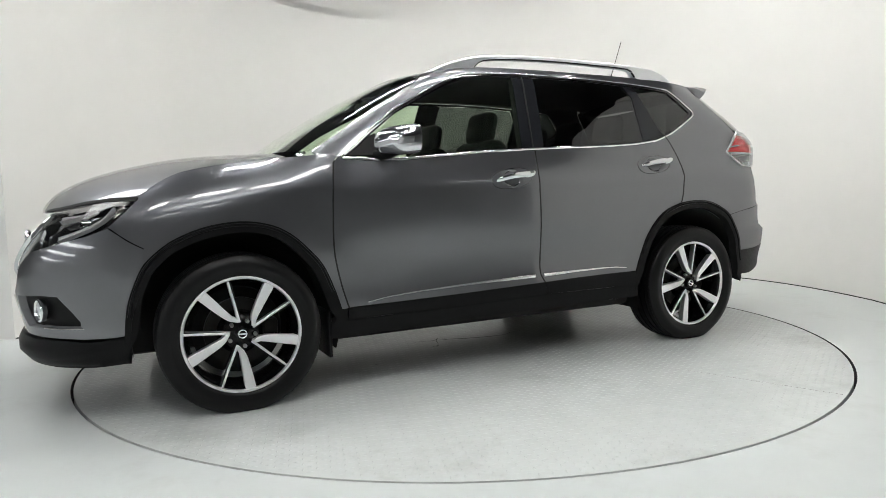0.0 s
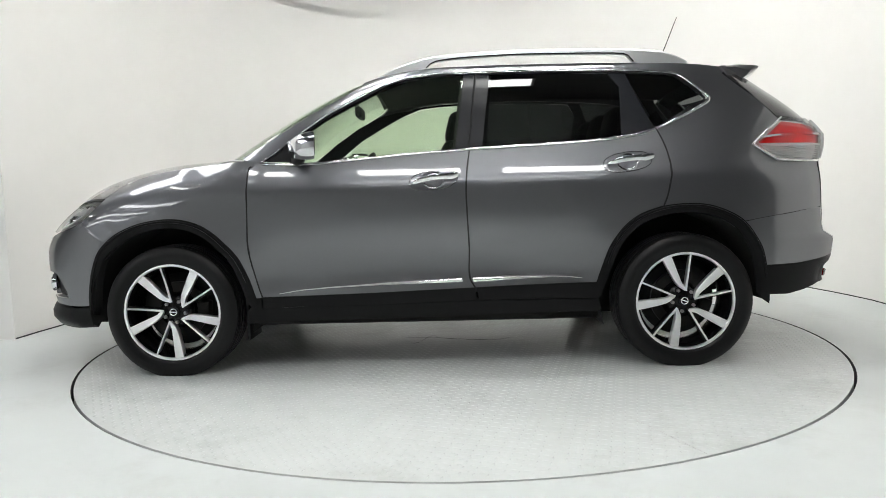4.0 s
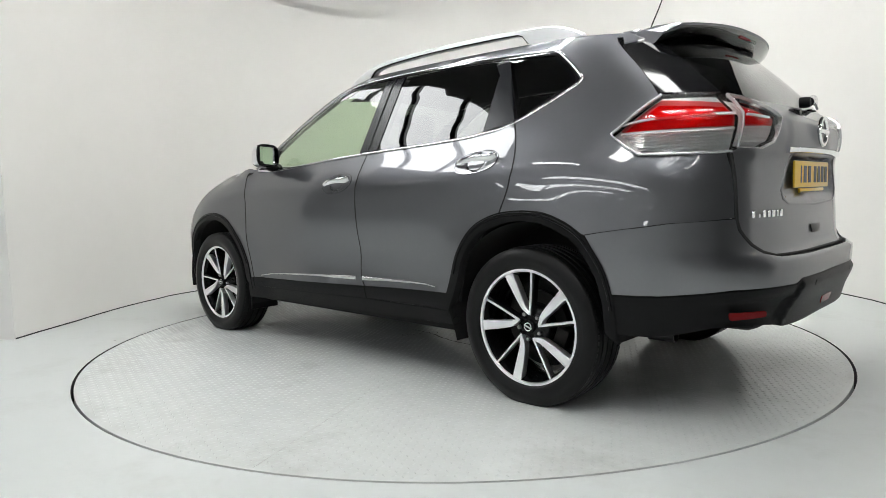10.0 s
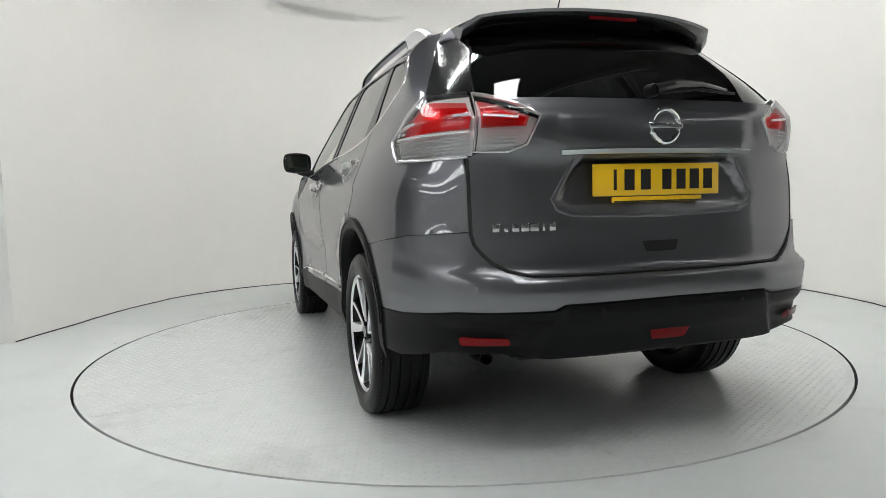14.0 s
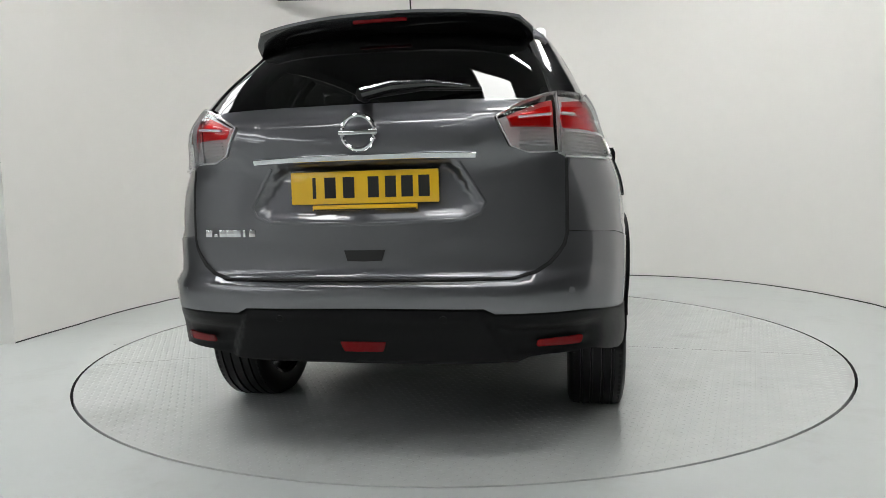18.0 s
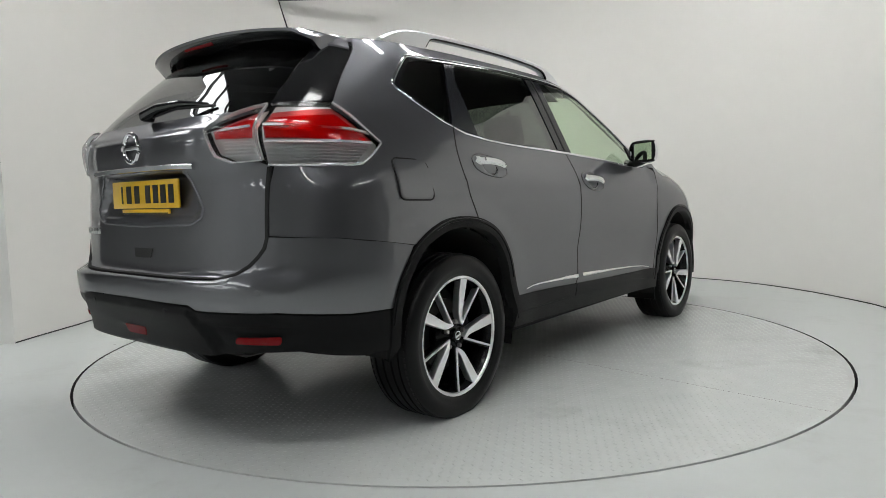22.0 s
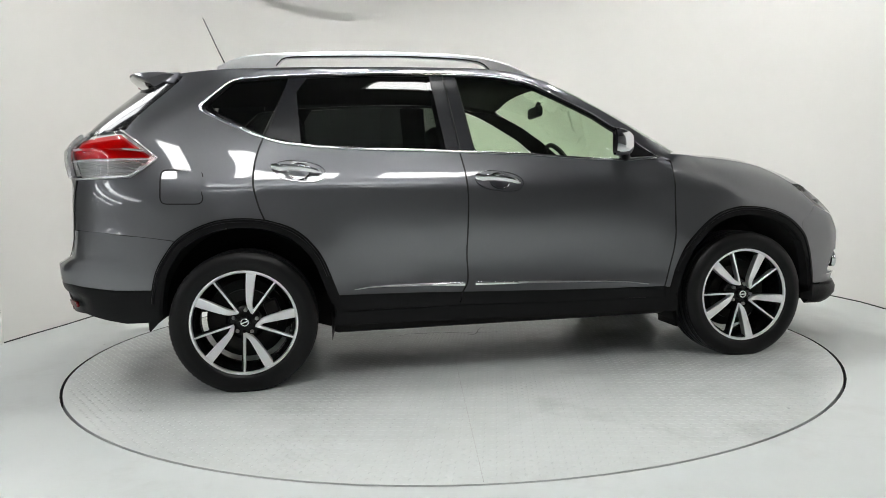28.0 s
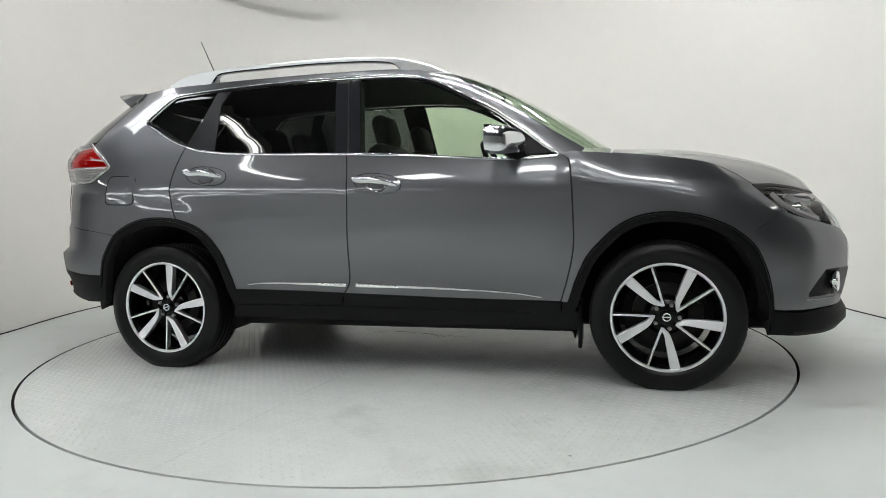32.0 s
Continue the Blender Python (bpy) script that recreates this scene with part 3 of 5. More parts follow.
def panel_mesh(name, loop, mat, upper=False, how="side", holes=(), offset=0.0, inset=0.002, lip=0.012, grid=0.035, relief=None, side=1, whole=False, even=0):
    """A sheet on the skin inside a loop, its edge turned in by lip. side -1: the right-hand copy. whole: both halves, for sheets that cross the centre line. even: rounds of evening out the shading."""
    flat = shrink(dense(flatten(mixed(loop), upper, how), 0.02), inset)
    if whole:
        near = inset * 1.6 + 1e-5
        flat = [(p[0] if near < p[0] < 3 * STRETCH - near else (0.0 if p[0] < 1 else 3 * STRETCH), p[1]) for p in flat]
    flat_holes = [dense(flatten(mixed(h), upper, how), 0.02) for h in holes]
    verts, faces = fill(flat, flat_holes, grid)
    spots = [place(p, upper, offset, relief) for p in verts]
    pts, nor = [s[0] for s in spots], [s[1] for s in spots]
    tris = [f for f in faces]
    near = {}
    for f in tris if even else ():
        for i in f:
            near.setdefault(i, set()).update(f)
    for _ in range(even):
        nor = [sum((nor[k] for k in sorted(near[i])), Vector()).normalized() if i in near else n for i, n in enumerate(nor)]
    if lip:
        count = {}
        for f in tris:
            for i in range(len(f)):
                e = (f[i], f[(i + 1) % len(f)])
                count[tuple(sorted(e))] = count.get(tuple(sorted(e)), []) + [e]
        deep = {}
        for key, es in count.items():
            if len(es) == 1:
                a, b = es[0]
                if whole and all(verts[k][0] < 1e-4 or verts[k][0] > 3 * STRETCH - 1e-4 for k in (a, b)):
                    continue
                for k in (a, b):
                    if k not in deep:
                        deep[k] = len(pts)
                        pts.append(pts[k] - nor[k] * lip)
                        nor.append(nor[k])
                tris.append((b, a, deep[a], deep[b]))
    if whole:
        n = len(pts)
        pts = pts + [Vector((p.x, -p.y, p.z)) for p in pts]
        nor = nor + [Vector((p.x, -p.y, p.z)) for p in nor]
        tris = tris + [tuple(reversed([k + n for k in f])) for f in tris]
    elif side < 0:
        pts, nor = [Vector((p.x, -p.y, p.z)) for p in pts], [Vector((p.x, -p.y, p.z)) for p in nor]
        tris = [tuple(reversed(f)) for f in tris]
    if sum((pts[f[1]] - pts[f[0]]).cross(pts[f[2]] - pts[f[0]]).dot(nor[f[0]]) for f in tris if len(f) == 3) < 0:
        tris = [tuple(reversed(f)) for f in tris]
    return mesh_of(name, pts, tris, mat, normals=nor)


def panel(name, loop, mat, parent, label="", **k):
    return put(name, panel_mesh(name, loop, mat, **k), parent, label)


def bead(name, line, mat, parent, upper=True, wide=0.012, proud=0.006, side=1, how="side", label="", sink=0.004, relief=None):
    """A raised moulding along a line on the skin."""
    pts = flatten(mixed(line, 0.03, False), upper, how)
    spots = [place(p, upper, 0.0, relief) for p in pts]
    bm = bmesh.new()
    rings = []
    for i, (p, n) in enumerate(spots):
        a, b = spots[max(i - 1, 0)][0], spots[min(i + 1, len(spots) - 1)][0]
        way = (b - a).normalized()
        across = way.cross(n).normalized()
        w = wide[0] + (wide[1] - wide[0]) * i / (len(spots) - 1) if isinstance(wide, tuple) else wide
        ring = [p + across * w / 2 - n * sink, p + across * w / 2 + n * proud * 0.6, p + across * w * 0.3 + n * proud, p - across * w * 0.3 + n * proud,
                p - across * w / 2 + n * proud * 0.6, p - across * w / 2 - n * sink]
        rings.append([bm.verts.new((v.x, v.y * side, v.z)) for v in ring])
    for a, b in zip(rings, rings[1:]):
        for k in range(5):
            bm.faces.new((a[k], a[k + 1], b[k + 1], b[k]))
    bm.faces.new(rings[0])
    bm.faces.new(rings[-1])
    return part(name, bm, mat, parent, label, angle=50)


# outlines on the left flank, front to back
ARCH_F = [(1.815, 0.384), (1.808, 0.46), (1.792, 0.537), (1.765, 0.61), (1.728, 0.679), (1.653, 0.747), (1.585, 0.785), (1.507, 0.814), (1.425, 0.831), (1.341, 0.837),
          (1.26, 0.829), (1.18, 0.804), (1.11, 0.76), (1.049, 0.701), (1.005, 0.652), (0.971, 0.598), (0.93, 0.5), (0.898, 0.392)]
ARCH_R = [(-0.891, 0.453), (-0.928, 0.558), (-0.96, 0.64), (-1.003, 0.707), (-1.058, 0.766), (-1.126, 0.809), (-1.23, 0.843), (-1.345, 0.854), (-1.46, 0.845), (-1.569, 0.806),
          (-1.645, 0.757), (-1.702, 0.685), (-1.74, 0.62), (-1.762, 0.55), (-1.78, 0.46), (-1.786, 0.369)]
SEAM_A = [(0.874, 1.123), (0.9, 1.1), (0.912, 1.079), (0.922, 0.98), (0.926, 0.88), (0.93, 0.711), (0.921, 0.624), (0.9, 0.53), (0.881, 0.46), (0.866, 0.412)]
SEAM_B = [(-0.243, 1.158), (-0.226, 1.05), (-0.219, 0.937), (-0.224, 0.78), (-0.23, 0.64), (-0.226, 0.53), (-0.232, 0.48), (-0.258, 0.437)]
SEAM_C = [(-1.224, 1.258), (-1.252, 1.19), (-1.271, 1.124), (-1.28, 1.06), (-1.279, 1.0), (-1.258, 0.91), (-1.232, 0.843)]
BELT = [(0.84, 1.112), (0.7, 1.105), (0.532, 1.109), (0.3, 1.128), (0.093, 1.145), (-0.237, 1.163), (-0.45, 1.172), (-0.668, 1.18), (-0.85, 1.189), (-0.984, 1.199), (-1.147, 1.221), (-1.224, 1.245)]
KICK_UP = [(-1.284, 1.266), (-1.4, 1.322), (-1.507, 1.378), (-1.529, 1.393), (-1.534, 1.412), (-1.525, 1.425)]
WINDOW_TOP = [(-1.463, 1.485), (-1.41, 1.53), (-1.376, 1.553), (-1.33, 1.562), (-1.2, 1.575), (-1.054, 1.585), (-0.8, 1.597), (-0.569, 1.603), (-0.281, 1.602), (-0.092, 1.596), (0.0, 1.589), (0.094, 1.578),
              (0.16, 1.558), (0.221, 1.534), (0.379, 1.451), (0.533, 1.368), (0.682, 1.26), (0.78, 1.18), (0.86, 1.122)]
GLASS_F = [(0.78, 1.126), (0.682, 1.22), (0.533, 1.345), (0.379, 1.428), (0.224, 1.503), (0.1, 1.545), (0.0, 1.562), (-0.087, 1.571), (-0.225, 1.578), (-0.168, 1.172), (0.092, 1.156), (0.3, 1.138), (0.532, 1.119)]
GLASS_R = [(-0.368, 1.58), (-0.72, 1.578), (-1.008, 1.562), (-1.06, 1.488), (-1.043, 1.214), (-0.85, 1.2), (-0.67, 1.192), (-0.316, 1.178)]
GLASS_Q = [(-1.101, 1.566), (-1.21, 1.557), (-1.36, 1.538), (-1.43, 1.482), (-1.496, 1.412), (-1.489, 1.391), (-1.36, 1.326), (-1.238, 1.27)]
SILL = [(0.866, 0.412), (0.6, 0.414), (0.265, 0.421), (-0.258, 0.437), (-0.486, 0.445), (-0.891, 0.453)]
GATE_EDGE = [(0.0, 0.669, "tail"), (0.3, 0.669, "tail"), (0.504, 0.671, "tail"), (0.572, 0.686, "tail"), (0.62, 0.715, "tail"), (0.648, 0.745, "tail"), (0.668, 0.775, "tail"), (0.677, 0.81, "tail"), (0.678, 0.93, "tail"), (0.676, 1.06, "tail")]
LAMP_SIDE = [(-1.9, 1.288), (-1.81, 1.222), (-1.728, 1.154), (-1.733, 1.144), (-1.755, 1.128), (-1.8, 1.096), (-1.85, 1.067)]


def flow(line, k=4):
    """A line of points made smooth, through all of them."""
    pts = [Vector(p) for p in line]
    out = []
    for i in range(len(pts) - 1):
        a, b, c, d = pts[max(i - 1, 0)], pts[i], pts[i + 1], pts[min(i + 2, len(pts) - 1)]
        for j in range(k):
            s = j / k
            v = 0.5 * (2 * b + (c - a) * s + (2 * a - 5 * b + 4 * c - d) * s * s + (3 * b - a - 3 * c + d) * s ** 3)
            out.append((v.x, v.y))
    return out + [tuple(pts[-1])]


def gate_relief(p):
    """The number-plate recess in the tailgate, and a crease below the lamps; the handle scoop has no relief."""
    q = (abs(p.y), p.z)
    d = 0.0
    plate = [(0.0, 1.058), (0.3, 1.058), (0.34, 1.02), (0.405, 0.917), (0.39, 0.89), (0.345, 0.868), (0.0, 0.857)]
    mirrored = plate + [(-x, z) for x, z in reversed(plate)]
    if p.x < -1.9 and inside((p.y, p.z), mirrored):
        d -= (0.008 + 0.19 * (p.z - 0.857)) * step(0.0, 0.03, gap_to((p.y, p.z), mirrored))
    d += 0.006 * step(0.41, 0.34, q[0]) * step(1.205, 1.185, p.z) * step(1.06, 1.075, p.z)
    d -= 0.06 * max(0.0, 0.79 - p.z)
    if p.x < -1.9 and q[0] > 0.3 and 1.0 < p.z < 1.28:
        d += 0.003 * step(0.3, 0.45, q[0]) * step(1.28, 1.19, p.z) * step(1.02, 1.1, p.z)
    return d


def haunch(p):
    """The soft hollow that sets off the flared wheel arches from the flank."""
    d = 0.0
    for x in (1.343, -1.345):
        r = math.hypot(p.x - x, p.z - 0.37)
        d -= 0.003 * math.exp(-((r - 0.575) / 0.045) ** 2) * step(0.45, 0.6, p.z) if r < 0.8 else 0.0
    # the rounded shoulder that runs back to the tail lamps
    d += 0.006 * math.exp(-((p.z - 1.19 - 0.05 * (p.x + 1.5)) / 0.085) ** 2) * step(-1.02, -1.3, p.x) * step(-1.8, -1.6, p.x)
    # the hollow under the tail lamps
    d -= 0.004 * math.exp(-((p.z - 0.96) / 0.09) ** 2) * step(-1.6, -1.9, p.x) * step(0.655, 0.76, abs(p.y))
    d -= 0.01 * step(-1.5, -1.9, p.x) * step(0.79, 0.84, p.z) * step(1.5, 1.0, p.z) * step(0.655, 0.76, abs(p.y))
    return d


def inner_arch(line, cx, cz, wide):
    """The inner edge of a wheel arch, wide inside its outer edge."""
    out = []
    for x, z in line:
        k = wide / math.hypot(x - cx, z - cz)
        out.append((x + (cx - x) * k, z + (cz - z) * k))
    return out


ARCH_F_IN = inner_arch(ARCH_F, 1.355, 0.37, 0.046)
ARCH_R_IN = inner_arch(ARCH_R, -1.345, 0.37, 0.046)
car = thing("car", "dark grey metallic five-door sport utility car standing on the turntable", "car")


def body_panels(side):
    s = dict(side=side)
    # wing, doors, quarter
    panel("front_wing", SEAM_A + [(0.899, 0.402)] + flow(ARCH_F[::-1][1:14]) + [(1.728, 0.74), (1.765, 0.762), (1.799, 0.785), (1.854, 0.831), (1.79, 0.89), (1.742, 0.937)]
          + [(x, BONNET_SEAM(x)) for x in (1.7, 1.65, 1.6, 1.557, 1.48, 1.41, 1.34, 1.27, 1.18, 1.1, 1.0, 0.92)], PAINT, car, relief=haunch, grid=0.022, even=2, **s)
    d1 = panel("front_door", SEAM_A + SILL[1:3] + SEAM_B[::-1] + [(x, z - 0.006) for x, z in BELT[5::-1]], PAINT, car, relief=haunch, grid=0.022, even=2, **s)
    d2 = panel("rear_door", SEAM_B + SILL[4:] + flow(ARCH_R[1:7]) + SEAM_C[::-1] + [(x, z - 0.006) for x, z in BELT[:5:-1]], PAINT, car, relief=haunch, grid=0.022, even=2, **s)
    panel("door_cladding", SILL[:3] + SEAM_B[-1:] + [(-0.272, 0.371)] + [(0.267, 0.358), (0.87, 0.353)], PLASTIC, d1, offset=0.006, **s)
    panel("door_cladding", SEAM_B[-1:] + SILL[4:] + [(-0.9, 0.37), (-0.274, 0.371)], PLASTIC, d2, offset=0.006, **s)
    panel("sill_cladding", [(0.9, 0.412), (0.869, 0.41), (0.871, 0.353), (0.267, 0.357), (-0.271, 0.37), (-0.905, 0.369), (-0.92, 0.30), (-0.68, 0.295), (0.27, 0.283), (0.96, 0.27), (0.95, 0.34)], PLASTIC, car, offset=0.004, lip=0.05, **s)
    quarter = panel("quarter_panel", SEAM_C[::-1] + KICK_UP + WINDOW_TOP[:4] + [(-1.33, ROOF_EDGE(-1.33)), (-1.5, ROOF_EDGE(-1.5)), (-1.62, 1.6), (-1.645, 1.556), (-1.685, 1.513), (-1.778, 1.423), (-1.85, 1.343), (-1.883, 1.3)]
                    + LAMP_SIDE + [(0.69, 1.064, "tail"), (0.684, 1.0, "tail"), (0.684, 0.9, "tail"), (0.684, 0.815, "tail"), (-1.98, 0.801), (-1.857, 0.785), (-1.75, 0.77), (-1.655, 0.755)] + flow(ARCH_R[10:6:-1]) + [(-1.23, 0.843)],
                    PAINT, car, upper=True, relief=haunch, grid=0.014, even=9, **s)
    panel("cant_rail", WINDOW_TOP[3:] + [(0.9, 1.125), (0.97, 1.14), (0.98, 1.15), (0.8, 1.262), (0.647, 1.366), (0.492, 1.454), (0.35, 1.535)] + [(x, ROOF_EDGE(x)) for x in (0.3, 0.25, 0.18, 0.1, 0.0, -0.1, -0.3, -0.5, -0.7, -0.9, -1.1, -1.33)],
          PAINT, car, upper=True, inset=0.001, **s)
    # black plastic arches
    panel("front_arch_cladding", flow(ARCH_F) + [(0.9, 0.33)] + flow(ARCH_F_IN[::-1]) + [(1.81, 0.30)], PLASTIC, car, offset=0.008, lip=0.05, inset=0.0, **s)
    panel("rear_arch_cladding", [(-0.888, 0.345)] + flow(ARCH_R) + [(-1.79, 0.32)] + flow(ARCH_R_IN[::-1]), PLASTIC, car, offset=0.008, lip=0.05, inset=0.0, **s)
    bead("arch_ridge", flow(inner_arch(ARCH_F[1:-1], 1.355, 0.37, 0.013)), PLASTIC, car, upper=False, wide=0.014, proud=0.0125, **s)
    bead("arch_ridge", flow(inner_arch(ARCH_R[1:-1], -1.345, 0.37, 0.013)), PLASTIC, car, upper=False, wide=0.014, proud=0.0125, **s)
    # glass
    panel("front_side_window", GLASS_F, CLEAR_GLASS, d1, "green-tinted clear glass", upper=True, offset=-0.006, lip=0.0, inset=-0.004, **s)
    panel("rear_side_window", GLASS_R, PRIVACY_GLASS, d2, "dark privacy glass", upper=True, offset=-0.006, lip=0.0, inset=-0.004, **s)
    panel("quarter_window", GLASS_Q, PRIVACY_GLASS, quarter, "dark privacy glass", upper=True, offset=-0.006, lip=0.0, inset=-0.004, **s)
    panel("centre_pillar_cover", [(-0.222, 1.588), (-0.288, 1.592), (-0.235, 1.172), (-0.165, 1.168)], SATIN_BLACK, d1, upper=True, offset=-0.002, **s)
    panel("centre_pillar_cover", [(-0.292, 1.592), (-0.37, 1.59), (-0.314, 1.18), (-0.24, 1.172)], SATIN_BLACK, d2, upper=True, offset=-0.002, **s)
    panel("rear_pillar_cover", [(-1.006, 1.575), (-1.062, 1.49), (-1.045, 1.216), (-1.225, 1.255), (-1.2, 1.3), (-1.1, 1.575)], SATIN_BLACK, d2, upper=True, offset=-0.002, **s)
    # rubber round the panes, chrome round the windows
    bead("window_rubber", [(0.84, 1.13)] + [(x, z - 0.013) for x, z in WINDOW_TOP[-2:2:-1]] + [(-1.37, 1.543), (-1.445, 1.478), (-1.51, 1.412), (-1.5, 1.392), (-1.29, 1.283)], GLOSS_BLACK, car, wide=0.016, proud=0.001, **s)
    bead("window_chrome", [(0.85, 1.114)] + BELT[1:] + KICK_UP + WINDOW_TOP[:4], CHROME, car, wide=0.013, proud=0.005, label="bright chrome window surround", **s)
    bead("window_chrome", WINDOW_TOP[3:], CHROME, car, wide=0.0065, proud=0.003, label="thin bright chrome window surround", **s)
    # bright strips low on the doors
    bead("door_strip", [(0.775, 0.43), (0.66, 0.446), (0.5, 0.457), (0.2, 0.469), (-0.19, 0.479)], STRIP, d1, upper=False, wide=(0.006, 0.024), proud=0.012, label="chrome door moulding", **s)
    bead("door_strip", [(-0.245, 0.479), (-0.45, 0.484), (-0.64, 0.487), (-0.74, 0.486), (-0.815, 0.478)], STRIP, d2, upper=False, wide=(0.024, 0.006), proud=0.012, label="chrome door moulding", **s)
    # dark strips laid on the skin, colouring in the shade of the panel gaps
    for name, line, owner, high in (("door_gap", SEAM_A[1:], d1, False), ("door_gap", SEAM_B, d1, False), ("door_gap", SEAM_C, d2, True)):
        bead(name, flow(line), GAP_BLACK, owner, upper=high, wide=0.0075, proud=0.0012, sink=0.012, relief=haunch, **s)
    bead("bumper_gap", [(-1.655, 0.755), (-1.75, 0.7697), (-1.857, 0.7848), (-1.98, 0.801), (0.684, 0.813, "tail")], GAP_BLACK, quarter, upper=True, wide=0.004, proud=0.0006, sink=0.01, relief=haunch, **s)
    bead("pillar_gap", [(-0.2905, 1.59), (-0.2375, 1.172)], GAP_BLACK, d1, wide=0.007, proud=0.001, sink=0.01, **s)
    return d1, d2, quarter


doors = {side: body_panels(side) for side in (1, -1)}
panel("fuel_flap", rounded([(-1.517, 1.084), (-1.703, 1.09), (-1.704, 0.935), (-1.517, 0.93)], 0.03), PAINT, doors[-1][2], upper=True, offset=0.0025, lip=0.006, side=-1)
# dark line round the flap, drawn on the skin as the gap's shade
bead("fuel_flap_gap", rounded([(-1.513, 1.088), (-1.707, 1.094), (-1.708, 0.931), (-1.513, 0.926)], 0.032) + [(-1.546, 1.0865)], GAP_BLACK, doors[-1][2], upper=True, wide=0.005, proud=0.001, side=-1)

# bonnet and roof
def crowned(name, outline, edge, crown, width, mat, grid, power, lip=0.015):
    """A sheet over the plan that rises from its side edges to a crown on the centre line."""
    def high(x, y):
        w = max(1e-3, width(x))
        return edge(x) + (crown(x) - edge(x)) * max(0.0, 1 - min(1.0, abs(y) / w) ** power)
    verts, faces = fill(outline, [], grid)
    pts, nor = [], []
    for v in verts:
        x, y = v
        d = 2e-3
        n = Vector((-(high(x + d, y) - high(x - d, y)) / (2 * d), -(high(x, y + d) - high(x, y - d)) / (2 * d), 1)).normalized()
        pts.append(Vector((x, y, high(x, y))))
        nor.append(n)
    tris = [tuple(f) for f in faces]
    edges = {}
    for f in tris:
        for i in range(len(f)):
            edges.setdefault(tuple(sorted((f[i], f[(i + 1) % len(f)]))), []).append((f[i], f[(i + 1) % len(f)]))
    deep = {}
    for es in edges.values():
        if len(es) == 1:
            a, b = es[0]
            for k in (a, b):
                if k not in deep:
                    deep[k] = len(pts)
                    pts.append(pts[k] - Vector((0, 0, lip)))
                    nor.append(nor[k])
            tris.append((b, a, deep[a], deep[b]))
    return mesh_of(name, pts, tris, mat, normals=nor)


def bonnet_width(x):
    return width_at(min(x, 2.07), BONNET_SEAM(min(x, 2.07))) if x < 2.07 else width_at(2.07, BONNET_SEAM(2.07)) * math.sqrt(max(0.0, (2.145 - x) / 0.075))


xs = [1.11 + 1.025 * k / 40 for k in range(41)]
outline = [(x, bonnet_width(x) - 0.004) for x in xs] + [(2.144, 0.0)] + [(x, -bonnet_width(x) + 0.004) for x in xs[::-1]] + [(1.12, -0.5), (1.132, -0.25), (1.135, 0), (1.132, 0.25), (1.12, 0.5)]
put("bonnet", crowned("bonnet", dense(outline, 0.03), BONNET_SEAM, BONNET_CROWN, bonnet_width, PAINT, 0.03, 2.8), car)


def roof_width(x):
    return width_at(x, ROOF_EDGE(x), True)


xs = [-1.66 + 2.0 * k / 50 for k in range(51)]
outline = [(x, roof_width(x) - 0.001) for x in xs] + [(x, -roof_width(x) + 0.001) for x in xs[::-1]]
put("roof", crowned("roof", dense(outline, 0.04), ROOF_EDGE, ROOF_CROWN, roof_width, PAINT, 0.06, 2.2), car)

# windscreen and scuttle
WIND = [(0.99, 1.15), (0.808, 1.264), (0.655, 1.368), (0.5, 1.456), (0.358, 1.537)]
panel("windscreen", WIND + [(0.29, 1.585), (0.3, 1.605, "nose"), (0.0, 1.62, "nose"), (0.0, 1.17, "nose"), (0.35, 1.165, "nose"), (0.6, 1.158, "nose")], CLEAR_GLASS, car, "clear laminated windscreen", upper=True, lip=0.0, inset=0.0, whole=True, offset=-0.003, grid=0.05)
bm = bmesh.new()
box(bm, (0.95, -0.68, 1.06), (1.22, 0.68, 1.1), 0.012)
part("scuttle", bm, PLASTIC, car)

# tailgate and the glass in it
gate = panel("tailgate", GATE_EDGE + [(0.648, 1.074, "tail"), (0.555, 1.072, "tail"), (0.492, 1.096, "tail"), (0.447, 1.193, "tail"), (0.515, 1.229, "tail"), (0.595, 1.258, "tail"), (0.3, 1.262, "tail"), (0.0, 1.263, "tail")],
             PAINT, car, how="tail", whole=True, grid=0.014, relief=gate_relief, upper=True, inset=0.0)
# dark strip laid along the gate's edge for the shade in its gap
for side in (1, -1):
    bead("gate_gap", [(y, z - 0.003, way) for y, z, way in GATE_EDGE], GAP_BLACK, gate, upper=True, wide=0.013, proud=0.002, sink=0.012, side=side)
panel("rear_window", [(0.0, 1.262, "tail"), (0.3, 1.261, "tail"), (0.56, 1.262, "tail"), (0.625, 1.29, "tail"), (0.6, 1.38, "tail"), (0.56, 1.46, "tail"), (0.53, 1.53, "tail"), (0.0, 1.57, "tail")],
      REAR_GLASS, gate, "dark privacy glass", how="tail", whole=True, upper=True, offset=-0.006, inset=0.0, lip=0.0, grid=0.04)
for side in (1, -1):
    panel("rear_corner_glass", [(0.54, 1.56, "tail"), (0.535, 1.53, "tail"), (0.565, 1.46, "tail"), (0.605, 1.38, "tail"), (0.632, 1.285, "tail"), (-1.881, 1.304), (-1.847, 1.347), (-1.775, 1.427), (-1.682, 1.517), (-1.648, 1.558), (-1.66, 1.57)],
          GLOSS_BLACK, gate, "gloss black corner panel", upper=True, side=side, inset=0.001)
    panel("spoiler_cheek", [(-1.645, 1.597), (-1.672, 1.542), (-1.74, 1.556), (0.56, 1.572, "tail"), (0.53, 1.6, "tail"), (-1.7, 1.606)], PAINT, gate, upper=True, side=side, inset=0.0, offset=0.008, lip=0.012)


